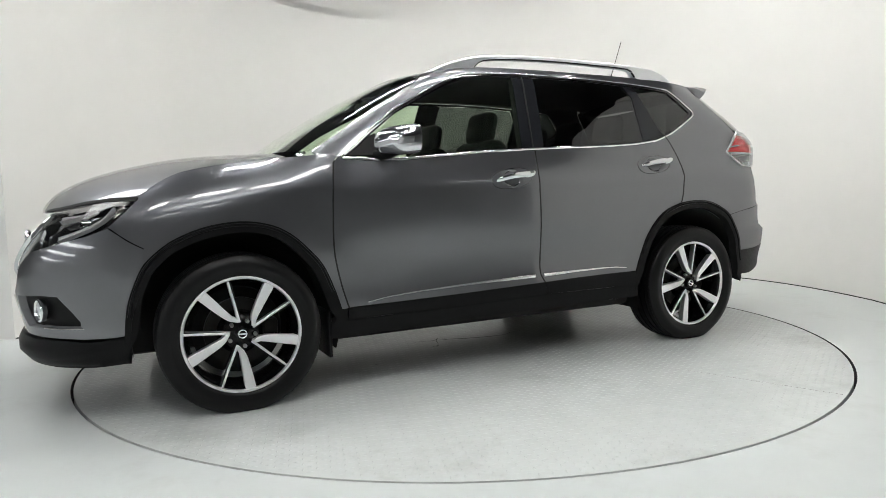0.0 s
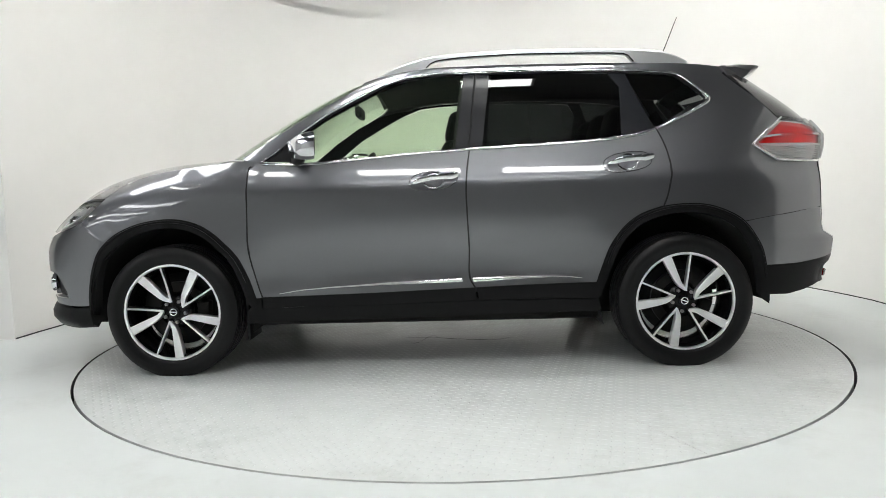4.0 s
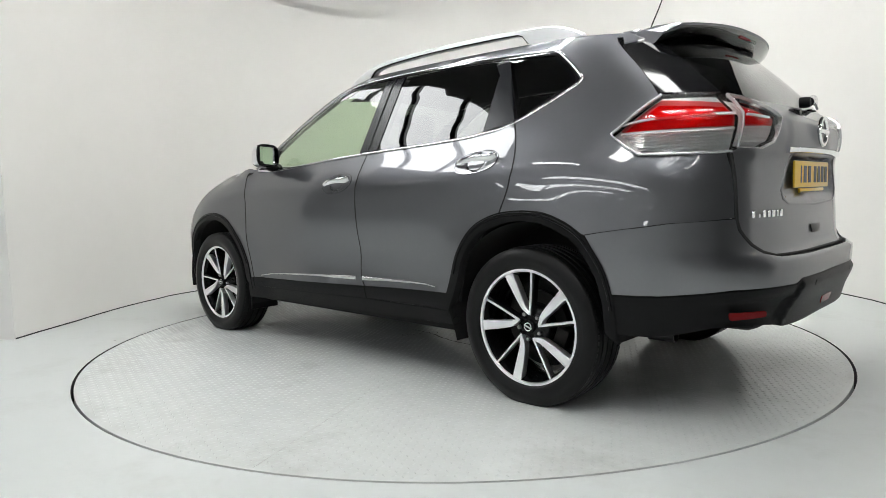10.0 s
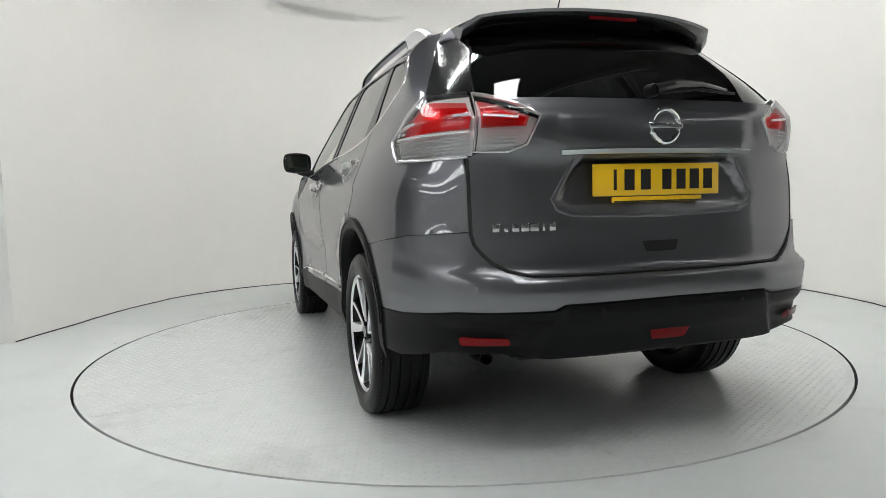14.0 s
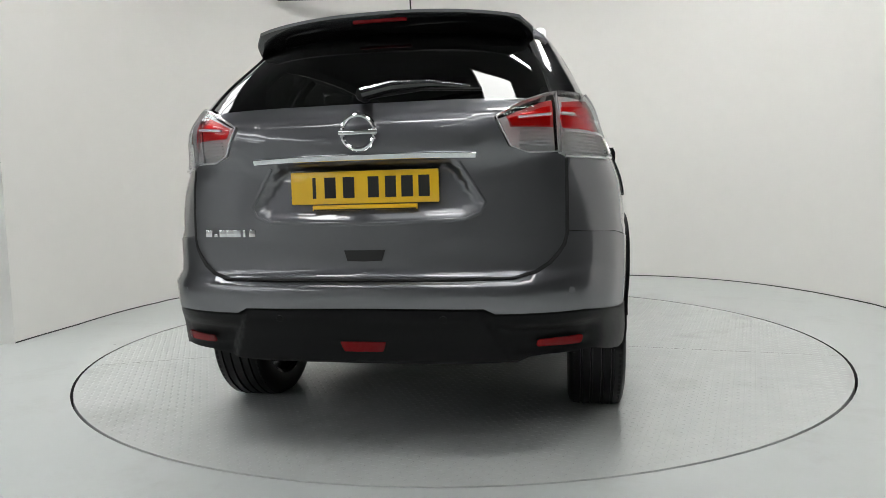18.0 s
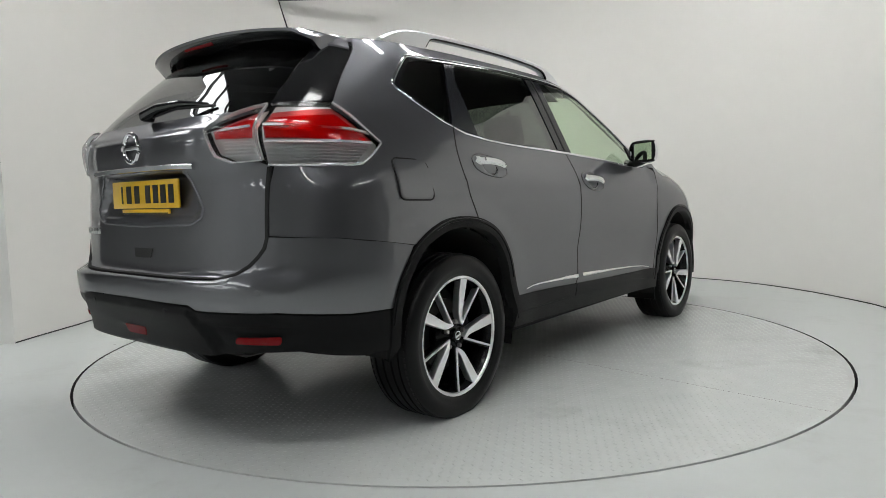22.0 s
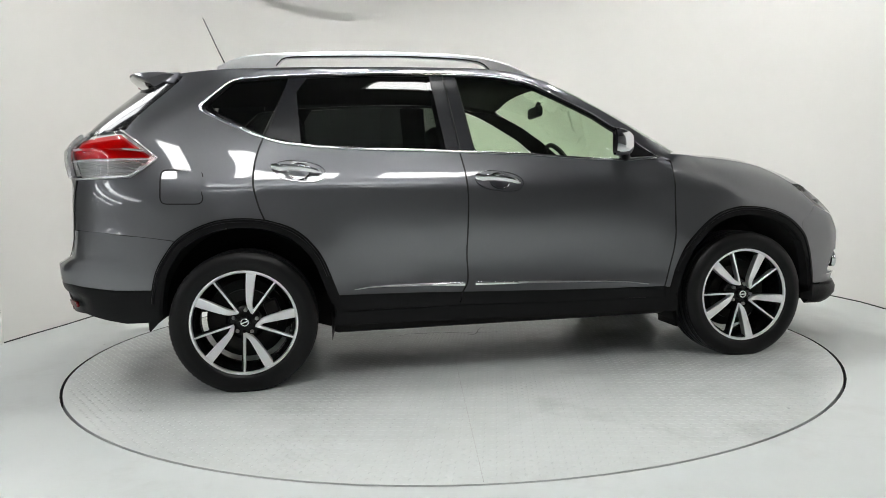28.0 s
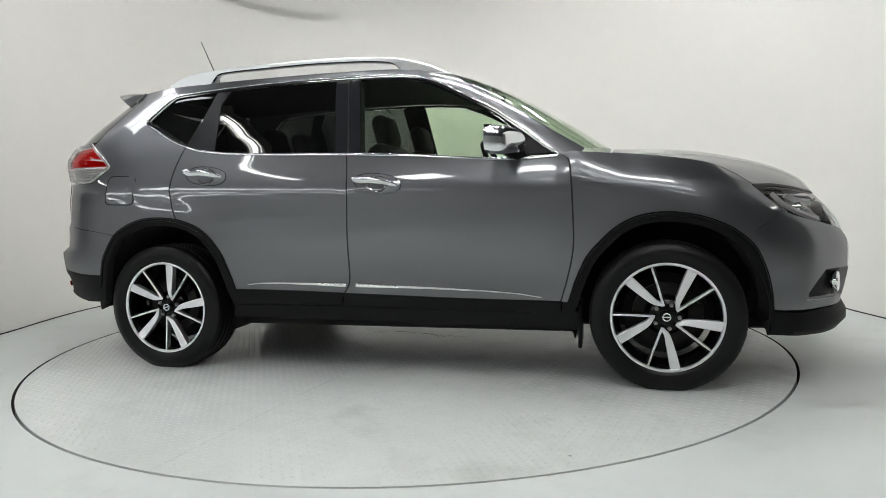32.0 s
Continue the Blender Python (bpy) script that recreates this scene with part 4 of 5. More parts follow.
# ---- front of the car ----
FOG_HOLE = [(0.5, 0.545, "nose"), (0.68, 0.556, "nose"), (0.738, 0.552, "nose"), (0.76, 0.5, "nose"), (0.781, 0.446, "nose"), (0.779, 0.42, "nose"), (0.54, 0.412, "nose"), (0.5, 0.48, "nose")]
bumper = panel("front_bumper", [(1.815, 0.38), (1.808, 0.46), (1.792, 0.537), (1.765, 0.61), (1.728, 0.679), (1.724, 0.737), (1.765, 0.759), (1.8, 0.782), (1.854, 0.828), (1.939, 0.797), (2.03, 0.774), (2.06, 0.764)]
               + [(0.6, 0.735, "nose"), (0.55, 0.68, "nose"), (0.5, 0.6, "nose"), (0.42, 0.53, "nose"), (0.0, 0.53, "nose"), (0.0, 0.375, "nose"), (0.4, 0.375, "nose"), (0.6, 0.374, "nose"), (0.73, 0.372, "nose"), (1.967, 0.369), (1.85, 0.374)],
               PAINT, car, whole=True, holes=[FOG_HOLE], lip=0.03)
panel("front_lip", [(1.815, 0.371), (1.967, 0.362), (0.73, 0.366, "nose"), (0.55, 0.369, "nose"), (0.0, 0.37, "nose"), (0.0, 0.25, "nose"), (0.5, 0.25, "nose"), (0.68, 0.243, "nose"), (1.93, 0.245), (1.8, 0.25)], PLASTIC, car, whole=True, offset=0.01, lip=0.06,
      relief=lambda p: 0.02 * step(0.372, 0.325, p.z) * step(1.8, 1.95, p.x) - 0.03 * step(0.29, 0.24, p.z))
panel("grille", [(0.62, 0.75, "nose"), (0.45, 0.885, "nose"), (0.42, 0.9, "nose"), (0.0, 0.9, "nose"), (0.0, 0.525, "nose"), (0.42, 0.525, "nose"), (0.5, 0.595, "nose")], GLOSS_BLACK, bumper, "black mesh grille", whole=True, offset=-0.022, inset=0.0)
for side in (1, -1):
    bead("grille_chrome", [(0.47, 0.882, "nose"), (0.44, 0.8, "nose"), (0.38, 0.72, "nose"), (0.3, 0.65, "nose"), (0.16, 0.61, "nose"), (0.0, 0.605, "nose")], CHROME, bumper, upper=False, wide=0.022, proud=-0.01, side=side, sink=0.02, label="chrome grille bar")
    head = panel("headlight", [(1.737, 0.939), (1.79, 0.888), (1.854, 0.832), (1.939, 0.8), (2.03, 0.777), (2.06, 0.768), (0.62, 0.772, "nose"), (0.54, 0.83, "nose"), (0.46, 0.893, "nose"), (0.45, 0.903, "nose"), (1.939, 0.926), (1.83, 0.94)],
                 HEAD_LENS, car, "clear headlight with chrome and black inside", lip=0.0, inset=0.003, side=side)
    panel("housing", [(1.737, 0.939), (1.79, 0.888), (1.854, 0.832), (1.939, 0.8), (2.03, 0.777), (2.06, 0.768), (0.62, 0.772, "nose"), (0.54, 0.83, "nose"), (0.46, 0.893, "nose"), (0.45, 0.903, "nose"), (1.939, 0.926), (1.83, 0.94)],
          GLOSS_BLACK, head, "black housing", lip=0.0, inset=0.0, offset=-0.045, side=side)
    bead("daylight_strip", [(1.83, 0.92), (1.87, 0.872), (1.93, 0.835), (2.01, 0.805), (2.05, 0.79)], LAMP_SILVER, head, upper=False, wide=(0.006, 0.018), proud=-0.016, sink=0.03, side=side, label="silvered running-light strip")
    bead("reflector_strip", [(1.9, 0.912), (1.95, 0.888), (2.01, 0.878), (2.04, 0.872)], LAMP_SILVER, head, upper=False, wide=(0.006, 0.02), proud=-0.016, sink=0.034, side=side, label="silvered reflector")
    p, n = place((u_of_x(1.96, 0.85) * STRETCH, 0.85), False, -0.035, None)
    for name, r, mat in (("projector", 0.032, CHROME), ("projector_lens", 0.025, LENS)):
        bm = bmesh.new()
        if name == "projector":
            lathe(bm, [(r, -0.02), (r * 1.15, 0.012), (r * 0.9, 0.012), (r * 0.85, -0.005), (0.0005, -0.008)], 24, "z")
        else:
            lathe(bm, [(r, 0.0), (r * 0.85, 0.012), (r * 0.5, 0.018), (0.0005, 0.02)], 24, "z")
        m = Matrix.Translation(p) @ Vector((1, 0.25, 0)).to_track_quat("Z", "Y").to_matrix().to_4x4()
        for v in bm.verts:
            v.co = m @ v.co
            v.co.y *= side
        part(name, bm, mat, head)
    # dark strip over the headlight: the shade of the bonnet gap, as colour
    bead("headlight_gap", [(1.737, 0.944), (1.83, 0.946), (1.939, 0.932), (2.02, 0.915), (0.45, 0.908, "nose"), (0.3, 0.906, "nose")], GAP_BLACK, car, upper=False, wide=0.022, proud=0.002, side=side)
    fog = panel("fog_recess", [(0.48, 0.557, "nose"), (0.68, 0.566, "nose"), (0.75, 0.562, "nose"), (0.775, 0.5, "nose"), (0.795, 0.446, "nose"), (0.79, 0.41, "nose"), (0.53, 0.402, "nose"), (0.48, 0.48, "nose")], PLASTIC, bumper, "black fog-lamp surround", inset=0.0, offset=-0.03, lip=0.0, side=side)
    p, n = place((u_of_y(0.645, 0.49, False, True) * STRETCH, 0.487), False, -0.012, None)
    m = Matrix.Translation(p) @ Vector((0.93, 0.36, 0.03)).to_track_quat("Z", "Y").to_matrix().to_4x4()
    for name, prof, mat in (("fog_lamp_ring", [(0.034, -0.02), (0.047, -0.015), (0.05, 0.004), (0.044, 0.01), (0.036, 0.004), (0.034, -0.02)], CHROME), ("fog_lamp_lens", [(0.036, 0.0), (0.02, 0.004), (0.0005, 0.005)], LENS),
                            ("fog_lamp_bowl", [(0.036, -0.004), (0.024, -0.02), (0.0005, -0.026)], REFLECTOR)):
        bm = bmesh.new()
        lathe(bm, prof, 28, "z")
        for v in bm.verts:
            v.co = m @ v.co
            v.co.y *= side
        part(name, bm, mat, fog)
    bead("fog_trim", [(0.66, 0.417, "nose"), (0.72, 0.415, "nose"), (0.785, 0.416, "nose")], STEEL, bumper, upper=False, wide=0.004, proud=0.003, side=side)
bm = bmesh.new()
tube(bm, [(2.218, 0.07 * math.cos(a * math.pi / 12), 0.74 + 0.065 * math.sin(a * math.pi / 12)) for a in range(24)], 0.01, 8, True)
part("front_badge", bm, CHROME, bumper, "round chrome badge")

# ---- back of the car ----
def upright(p):
    """Lamps stand out from the body towards their tops."""
    return 0.012 * step(1.14, 1.275, p.z) * step(-1.72, -1.86, p.x)



rear_bumper = panel("rear_bumper", [(0.0, 0.661, "tail"), (0.3, 0.661, "tail"), (0.506, 0.663, "tail"), (0.576, 0.679, "tail"), (0.626, 0.708, "tail"), (0.655, 0.74, "tail"), (0.675, 0.77, "tail"), (0.684, 0.812, "tail"),
                                    (-1.98, 0.8005), (-1.857, 0.7845), (-1.75, 0.7695), (-1.66, 0.7545), (-1.702, 0.685), (-1.74, 0.62), (-1.762, 0.55), (-1.766, 0.523), (-1.943, 0.526),
                                    (0.736, 0.553, "tail"), (0.6, 0.555, "tail"), (0.446, 0.556, "tail"), (0.41, 0.574, "tail"), (0.0, 0.577, "tail")], PAINT, car, how="side", whole=True, upper=True, lip=0.02, inset=0.0)

def valance(p):
    """The middle of the rear cladding stands proud between slanted edges; the ends dish round the reflectors."""
    y, edge = abs(p.y), 0.408 + 0.5 * (0.56 - p.z)
    d = 0.014 * step(edge + 0.012, edge - 0.012, y) * step(0.375, 0.39, p.z) * step(0.57, 0.55, p.z)
    d -= 0.012 * step(edge + 0.005, edge + 0.04, y) * step(0.52, 0.48, p.z) * step(0.4, 0.43, p.z) * step(0.8, 0.74, y)
    return d


low = panel("rear_bumper_cladding", [(0.0, 0.572, "tail"), (0.405, 0.569, "tail"), (0.442, 0.551, "tail"), (0.6, 0.55, "tail"), (0.736, 0.548, "tail"), (-1.943, 0.521), (-1.768, 0.518), (-1.78, 0.46), (-1.788, 0.365),
                                     (-1.9, 0.362), (-2.0, 0.378), (0.76, 0.405, "tail"), (0.6, 0.404, "tail"), (0.45, 0.388, "tail"), (0.0, 0.378, "tail")], PLASTIC, car, whole=True, upper=True, lip=0.06,
            relief=valance, grid=0.014)
for side in (1, -1):
    panel("rear_reflector", rounded([(0.572, 0.438), (0.58, 0.46), (0.725, 0.463), (0.718, 0.435)], 0.008), RED_REFLECTOR, low, "red reflector", how="tail", upper=True, side=side, offset=0.004, lip=0.008, inset=0.0)
    for y, z, skin_mat, owner in ((0.28, 0.545, PLASTIC, low), (0.69, 0.625, PAINT, rear_bumper)):
        p, n = place((u_of_y(y, z, True) * STRETCH, z), True, 0.014 if owner == low else 0.0, None)
        m = Matrix.Translation(p) @ n.to_track_quat("Z", "Y").to_matrix().to_4x4()
        bm = bmesh.new()
        lathe(bm, [(0.012, -0.004), (0.012, 0.0004), (0.011, 0.0012), (0.0005, 0.0012)], 16, "z")
        for v in bm.verts:
            v.co = m @ v.co
            v.co.y *= side
        part("parking_sensor", bm, skin_mat, owner)
    # tail lamps, on the body and on the gate
    LAMP_A = LAMP_SIDE + [(0.668, 1.07, "tail"), (0.664, 1.17, "tail"), (0.645, 1.285, "tail")]
    lamp = panel("tail_lamp", LAMP_A, LENS, doors[side][2], "red and clear tail lamp", upper=True, side=side, lip=0.03, inset=0.002, relief=upright)
    panel("lamp_back", LAMP_A, LAMP_SILVER, lamp, "silvered lamp back", upper=True, side=side, lip=0.0, inset=0.0, offset=-0.03, relief=upright)
    panel("red_lens", [(-1.9, 1.275), (-1.82, 1.215), (-1.758, 1.168), (-1.765, 1.155), (0.672, 1.152, "tail"), (0.664, 1.2, "tail"), (0.66, 1.252, "tail")], RED_LENS, lamp, "red lens", upper=True, side=side, lip=0.0, inset=0.004, offset=-0.012, relief=upright)
    panel("red_lens_back", [(-1.89, 1.262), (-1.82, 1.208), (-1.765, 1.165), (-1.775, 1.158), (0.674, 1.156, "tail"), (0.664, 1.2, "tail"), (0.662, 1.245, "tail")], LAMP_RED, lamp, "red reflector", upper=True, side=side, lip=0.0, inset=0.006, offset=-0.022, relief=upright)
    bead("lamp_divider", [(-1.765, 1.188), (-1.86, 1.198), (0.7, 1.205, "tail"), (0.665, 1.205, "tail")], REFLECTOR, lamp, upper=True, wide=0.008, proud=-0.006, sink=0.014, side=side, relief=upright)
    bead("lamp_divider", [(-1.77, 1.15), (-1.86, 1.15), (-1.98, 1.149), (0.7, 1.148, "tail"), (0.675, 1.148, "tail")], REFLECTOR, lamp, upper=True, wide=0.009, proud=-0.004, sink=0.014, side=side, relief=upright)
    for k in range(6):
        z = 1.138 - 0.0115 * k
        bead("lamp_rib", [(-1.785 - 0.015 * k, z), (-1.88, z), (-1.98, z), (0.675, z, "tail")], SATIN_SILVER, lamp, upper=True, wide=0.0028, proud=-0.012, sink=0.02, side=side, relief=upright)
    bead("lamp_rim", LAMP_SIDE + [(-1.92, 1.063), (-2.0, 1.062), (0.7, 1.063, "tail"), (0.674, 1.066, "tail")], LAMP_EDGE, lamp, upper=True, wide=0.009, proud=0.004, side=side, relief=upright)
    LAMP_B = [(0.454, 1.193, "tail"), (0.52, 1.226, "tail"), (0.6, 1.259, "tail"), (0.637, 1.27, "tail"), (0.652, 1.17, "tail"), (0.657, 1.08, "tail"), (0.557, 1.076, "tail"), (0.497, 1.1, "tail")]
    lamp = panel("gate_lamp", LAMP_B, LENS, gate, "red and clear tail lamp", upper=True, side=side, lip=0.03, inset=0.002, offset=0.01, relief=upright)
    panel("lamp_back", LAMP_B, LAMP_SILVER, lamp, "silvered lamp back", upper=True, side=side, lip=0.0, inset=0.0, offset=-0.03, relief=upright)
    panel("red_lens", [(0.482, 1.196, "tail"), (0.53, 1.219, "tail"), (0.6, 1.245, "tail"), (0.634, 1.252, "tail"), (0.642, 1.155, "tail"), (0.498, 1.158, "tail")], RED_LENS, lamp, "red lens", upper=True, side=side, lip=0.0, inset=0.002, offset=-0.008, relief=upright)
    panel("red_lens_back", [(0.49, 1.193, "tail"), (0.53, 1.212, "tail"), (0.6, 1.238, "tail"), (0.63, 1.244, "tail"), (0.638, 1.16, "tail"), (0.505, 1.162, "tail")], LAMP_RED, lamp, "red reflector", upper=True, side=side, lip=0.0, inset=0.004, offset=-0.02, relief=upright)
    for k in range(5):
        z = 1.148 - 0.0125 * k
        bead("lamp_rib", [(0.64, z, "tail"), (0.58, z, "tail"), (0.53, z, "tail")], SATIN_SILVER, lamp, upper=True, wide=0.0028, proud=-0.012, sink=0.02, side=side, relief=upright)
    bead("lamp_rim", LAMP_B + LAMP_B[:1], LAMP_EDGE, lamp, upper=True, wide=0.006, proud=0.009, side=side, relief=upright)
    bead("lamp_divider", [(0.63, 1.2, "tail"), (0.57, 1.194, "tail"), (0.525, 1.19, "tail")], REFLECTOR, lamp, upper=True, wide=0.007, proud=-0.002, sink=0.014, side=side, relief=upright)
    bead("gate_garnish", [(0.385, 1.073, "tail"), (0.25, 1.077, "tail"), (0.1, 1.078, "tail"), (0.0, 1.078, "tail")], CHROME, gate, upper=True, wide=0.026, proud=0.016, side=side, label="chrome bar over the number plate")
    bead("recess_edge", [(0.33, 1.05, "tail"), (0.412, 0.917, "tail"), (0.395, 0.882, "tail"), (0.345, 0.862, "tail"), (0.0, 0.851, "tail")], PAINT, gate, upper=True, wide=0.012, proud=0.004, side=side)
panel("rear_fog_lamp", [(0.0, 0.466, "tail"), (0.078, 0.465, "tail"), (0.074, 0.448, "tail"), (0.066, 0.43, "tail"), (0.0, 0.429, "tail")], RED_REFLECTOR, low, "red rear fog lamp", upper=True, whole=True, offset=0.018, lip=0.012, inset=0.0)
# flat black patch in place of a handle scoop and the shade in it
panel("gate_handle", [(0.0, 0.764, "tail"), (0.072, 0.764, "tail"), (0.06, 0.728, "tail"), (0.0, 0.726, "tail")], INK, gate, "flat black patch painted as the handle scoop's shade", upper=True, whole=True, offset=0.002, lip=0.004, inset=0.0)
# number plate, badge and model letters
bm = bmesh.new()
box(bm, (-2.246, -0.26, 0.922), (-2.236, 0.26, 1.033), 0.004)
plate = part("number_plate", bm, PLATE_YELLOW, gate, "yellow number plate")
bm = bmesh.new()
box(bm, (-2.246, -0.185, 0.9), (-2.236, 0.185, 0.919), 0.003)
part("plate_holder", bm, PLATE_YELLOW, plate)
bm = bmesh.new()
box(bm, (-2.2475, -0.18, 0.9005), (-2.245, 0.18, 0.905))
part("plate_mark", bm, INK, plate, smooth=False)
for y, w in ((0.175, 0.012), (0.118, 0.04), (0.052, 0.04), (-0.035, 0.038), (-0.095, 0.038), (-0.152, 0.04), (-0.21, 0.038)):
    bm = bmesh.new()
    box(bm, (-2.2475, y - w / 2, 0.942), (-2.2455, y + w / 2, 1.013))
    part("plate_mark", bm, INK, plate, smooth=False)
bm = bmesh.new()
tube(bm, [(-2.283, 0.056 * math.cos(a * math.pi / 16), 1.158 + 0.056 * math.sin(a * math.pi / 16)) for a in range(32)], 0.0085, 8, True)
badge = part("badge", bm, CHROME, gate, "round chrome badge with a crossbar")
bm = bmesh.new()
box(bm, (-2.292, -0.068, 1.149), (-2.274, 0.068, 1.167), 0.004)
part("badge_bar", bm, CHROME, badge)
for k, w in enumerate((0.028, 0.014, 0.026, 0.028, 0.03, 0.009, 0.024)):
    y = 0.6 - k * 0.031
    p, n = place((u_of_y(y, 0.83, True) * STRETCH, 0.83), True, 0.0, None)
    bm = bmesh.new()
    box(bm, (p.x - 0.004, y - w / 2, 0.813), (p.x + 0.004, y + w / 2, 0.84 if k != 1 else 0.826), 0.002)
    part("model_letter", bm, CHROME, gate)

# spoiler
def spoiler():
    bm = bmesh.new()
    rings = []
    for k in range(25):
        y = -0.56 + 1.12 * k / 24
        e = abs(y) / 0.56
        front = -1.655
        z0 = ROOF_EDGE(front) + (ROOF_CROWN(front) - ROOF_EDGE(front)) * (1 - min(1.0, abs(y) / roof_width(front)) ** 2.2)
        tip = -1.99 + 0.13 * e ** 2.6
        zt = 1.628 - 0.022 * e ** 2.0 - 0.03 * step(0.9, 1.0, e)
        if e > 0.96:
            tip += 0.04
        mid = front * 0.5 + tip * 0.5
        rings.append([bm.verts.new(v) for v in ((front, y, z0), (mid, y, (z0 + zt) / 2 + 0.009), (tip + 0.03, y, zt + 0.004), (tip, y, zt - 0.002), (tip + 0.004, y, zt - 0.012),
                                                (tip + 0.035, y, zt - 0.04), (tip + 0.11, y, zt - 0.062), (front - 0.09, y, zt - 0.085 - 0.02 * (1 - e)), (front, y, z0 - 0.05))])
    for a, b in zip(rings, rings[1:]):
        for k in range(9):
            f = bm.faces.new((a[k], a[(k + 1) % 9], b[(k + 1) % 9], b[k]))
            f.material_index = 1 if 4 <= k <= 7 else 0
    bm.faces.new(rings[0])
    bm.faces.new(rings[-1])
    ob = part("spoiler", bm, PAINT, gate, angle=40)
    ob.data.materials.append(GLOSS_BLACK)
    return ob


wing = spoiler()
bm = bmesh.new()
box(bm, (-1.972, -0.105, 1.592), (-1.955, 0.105, 1.611), 0.005)
part("brake_lamp", bm, RED_REFLECTOR, wing, "red high brake lamp")
# rear wiper
bm = bmesh.new()
lathe(bm, [(0.001, 0.035), (0.02, 0.033), (0.024, 0.02), (0.024, -0.01)], 20, "x", (-2.2, 0.0, 1.29))
for v in bm.verts:
    v.co.x = -2.2 - (v.co.x + 2.2)
wiper = part("wiper", bm, PLASTIC, gate, "black rear wiper")
bm = bmesh.new()
tube(bm, [(-2.225, 0.0, 1.29), (-2.215, -0.1, 1.312), (-2.195, -0.22, 1.318), (-2.165, -0.36, 1.305)], [0.021, 0.019, 0.013, 0.006], 10)
part("wiper_arm", bm, GLOSS_BLACK, wiper)
bm = bmesh.new()
tube(bm, [(-2.205, -0.03, 1.283), (-2.2, -0.2, 1.3), (-2.16, -0.4, 1.296)], 0.006, 6)
part("wiper_blade", bm, RUBBER, wiper)
# exhaust
bm = bmesh.new()
lathe(bm, [(0.028, -0.12), (0.028, 0.0), (0.024, 0.0), (0.024, -0.1)], 20, "x", (0, 0, 0))
for v in bm.verts:
    v.co = Vector((-1.86 - v.co.x, 0.51 + v.co.y, 0.3 + v.co.z))
part("exhaust", bm, DARK_METAL, car, "dark steel exhaust tailpipe")


# ---- doors' mirrors and handles ----
def mirror(side):
    base = doors[side][0]

    def sweep(bm):
        """Leans the mirror back towards its tip."""
        for v in bm.verts:
            v.co.x -= 0.5 * (abs(v.co.y) - 0.93)

    bm = bmesh.new()
    rings = []
    # rounded shell, open at the back
    for i in range(9):
        s = i / 8
        x = 0.57 + 0.105 * s
        k = math.sqrt(max(0.0, 1 - (s * 0.98) ** 2.6))
        cy, cz = 0.945 + 0.0 * s, 1.196 - 0.012 * s
        ring = []
        for j in range(28):
            a = 2 * math.pi * j / 28
            c, q = math.cos(a), math.sin(a)
            ry, rz = 0.1 * (0.62 + 0.38 * k), 0.07 * (0.4 + 0.6 * k)
            ring.append(bm.verts.new((x + 0.018 * c * (1 - s), (cy + ry * math.copysign(abs(c) ** 0.52, c)) * side, cz + rz * math.copysign(abs(q) ** 0.6, q))))
        rings.append(ring)
    for a, b in zip(rings, rings[1:]):
        for k in range(28):
            bm.faces.new((a[k], a[(k + 1) % 28], b[(k + 1) % 28], b[k]))
    bm.faces.new(rings[-1])
    sweep(bm)
    shell = part("door_mirror", bm, CHROME, base, "chrome-capped door mirror", angle=50)
    bm = bmesh.new()
    box(bm, (0.583, 0.862 * side, 1.134), (0.597, 1.028 * side, 1.258), 0.004)
    sweep(bm)
    part("mirror_housing", bm, PLASTIC, shell, "black mirror housing")
    bm = bmesh.new()
    box(bm, (0.5765, 0.873 * side, 1.143), (0.5825, 1.018 * side, 1.249), 0.0)
    sweep(bm)
    part("mirror_glass", bm, MIRROR, shell, "mirror glass", smooth=False)
    bm = bmesh.new()
    tube(bm, [(0.69, 0.79 * side, 1.125), (0.665, 0.85 * side, 1.124), (0.635, 0.9 * side, 1.135), (0.615, 0.94 * side, 1.15)], [0.03, 0.026, 0.028, 0.03], 12)
    part("mirror_foot", bm, PLASTIC, shell, "black mirror foot")
    panel("mirror_corner", [(0.835, 1.128), (0.7, 1.225), (0.66, 1.24), (0.66, 1.122)], PLASTIC, base, upper=True, offset=0.0, side=side)


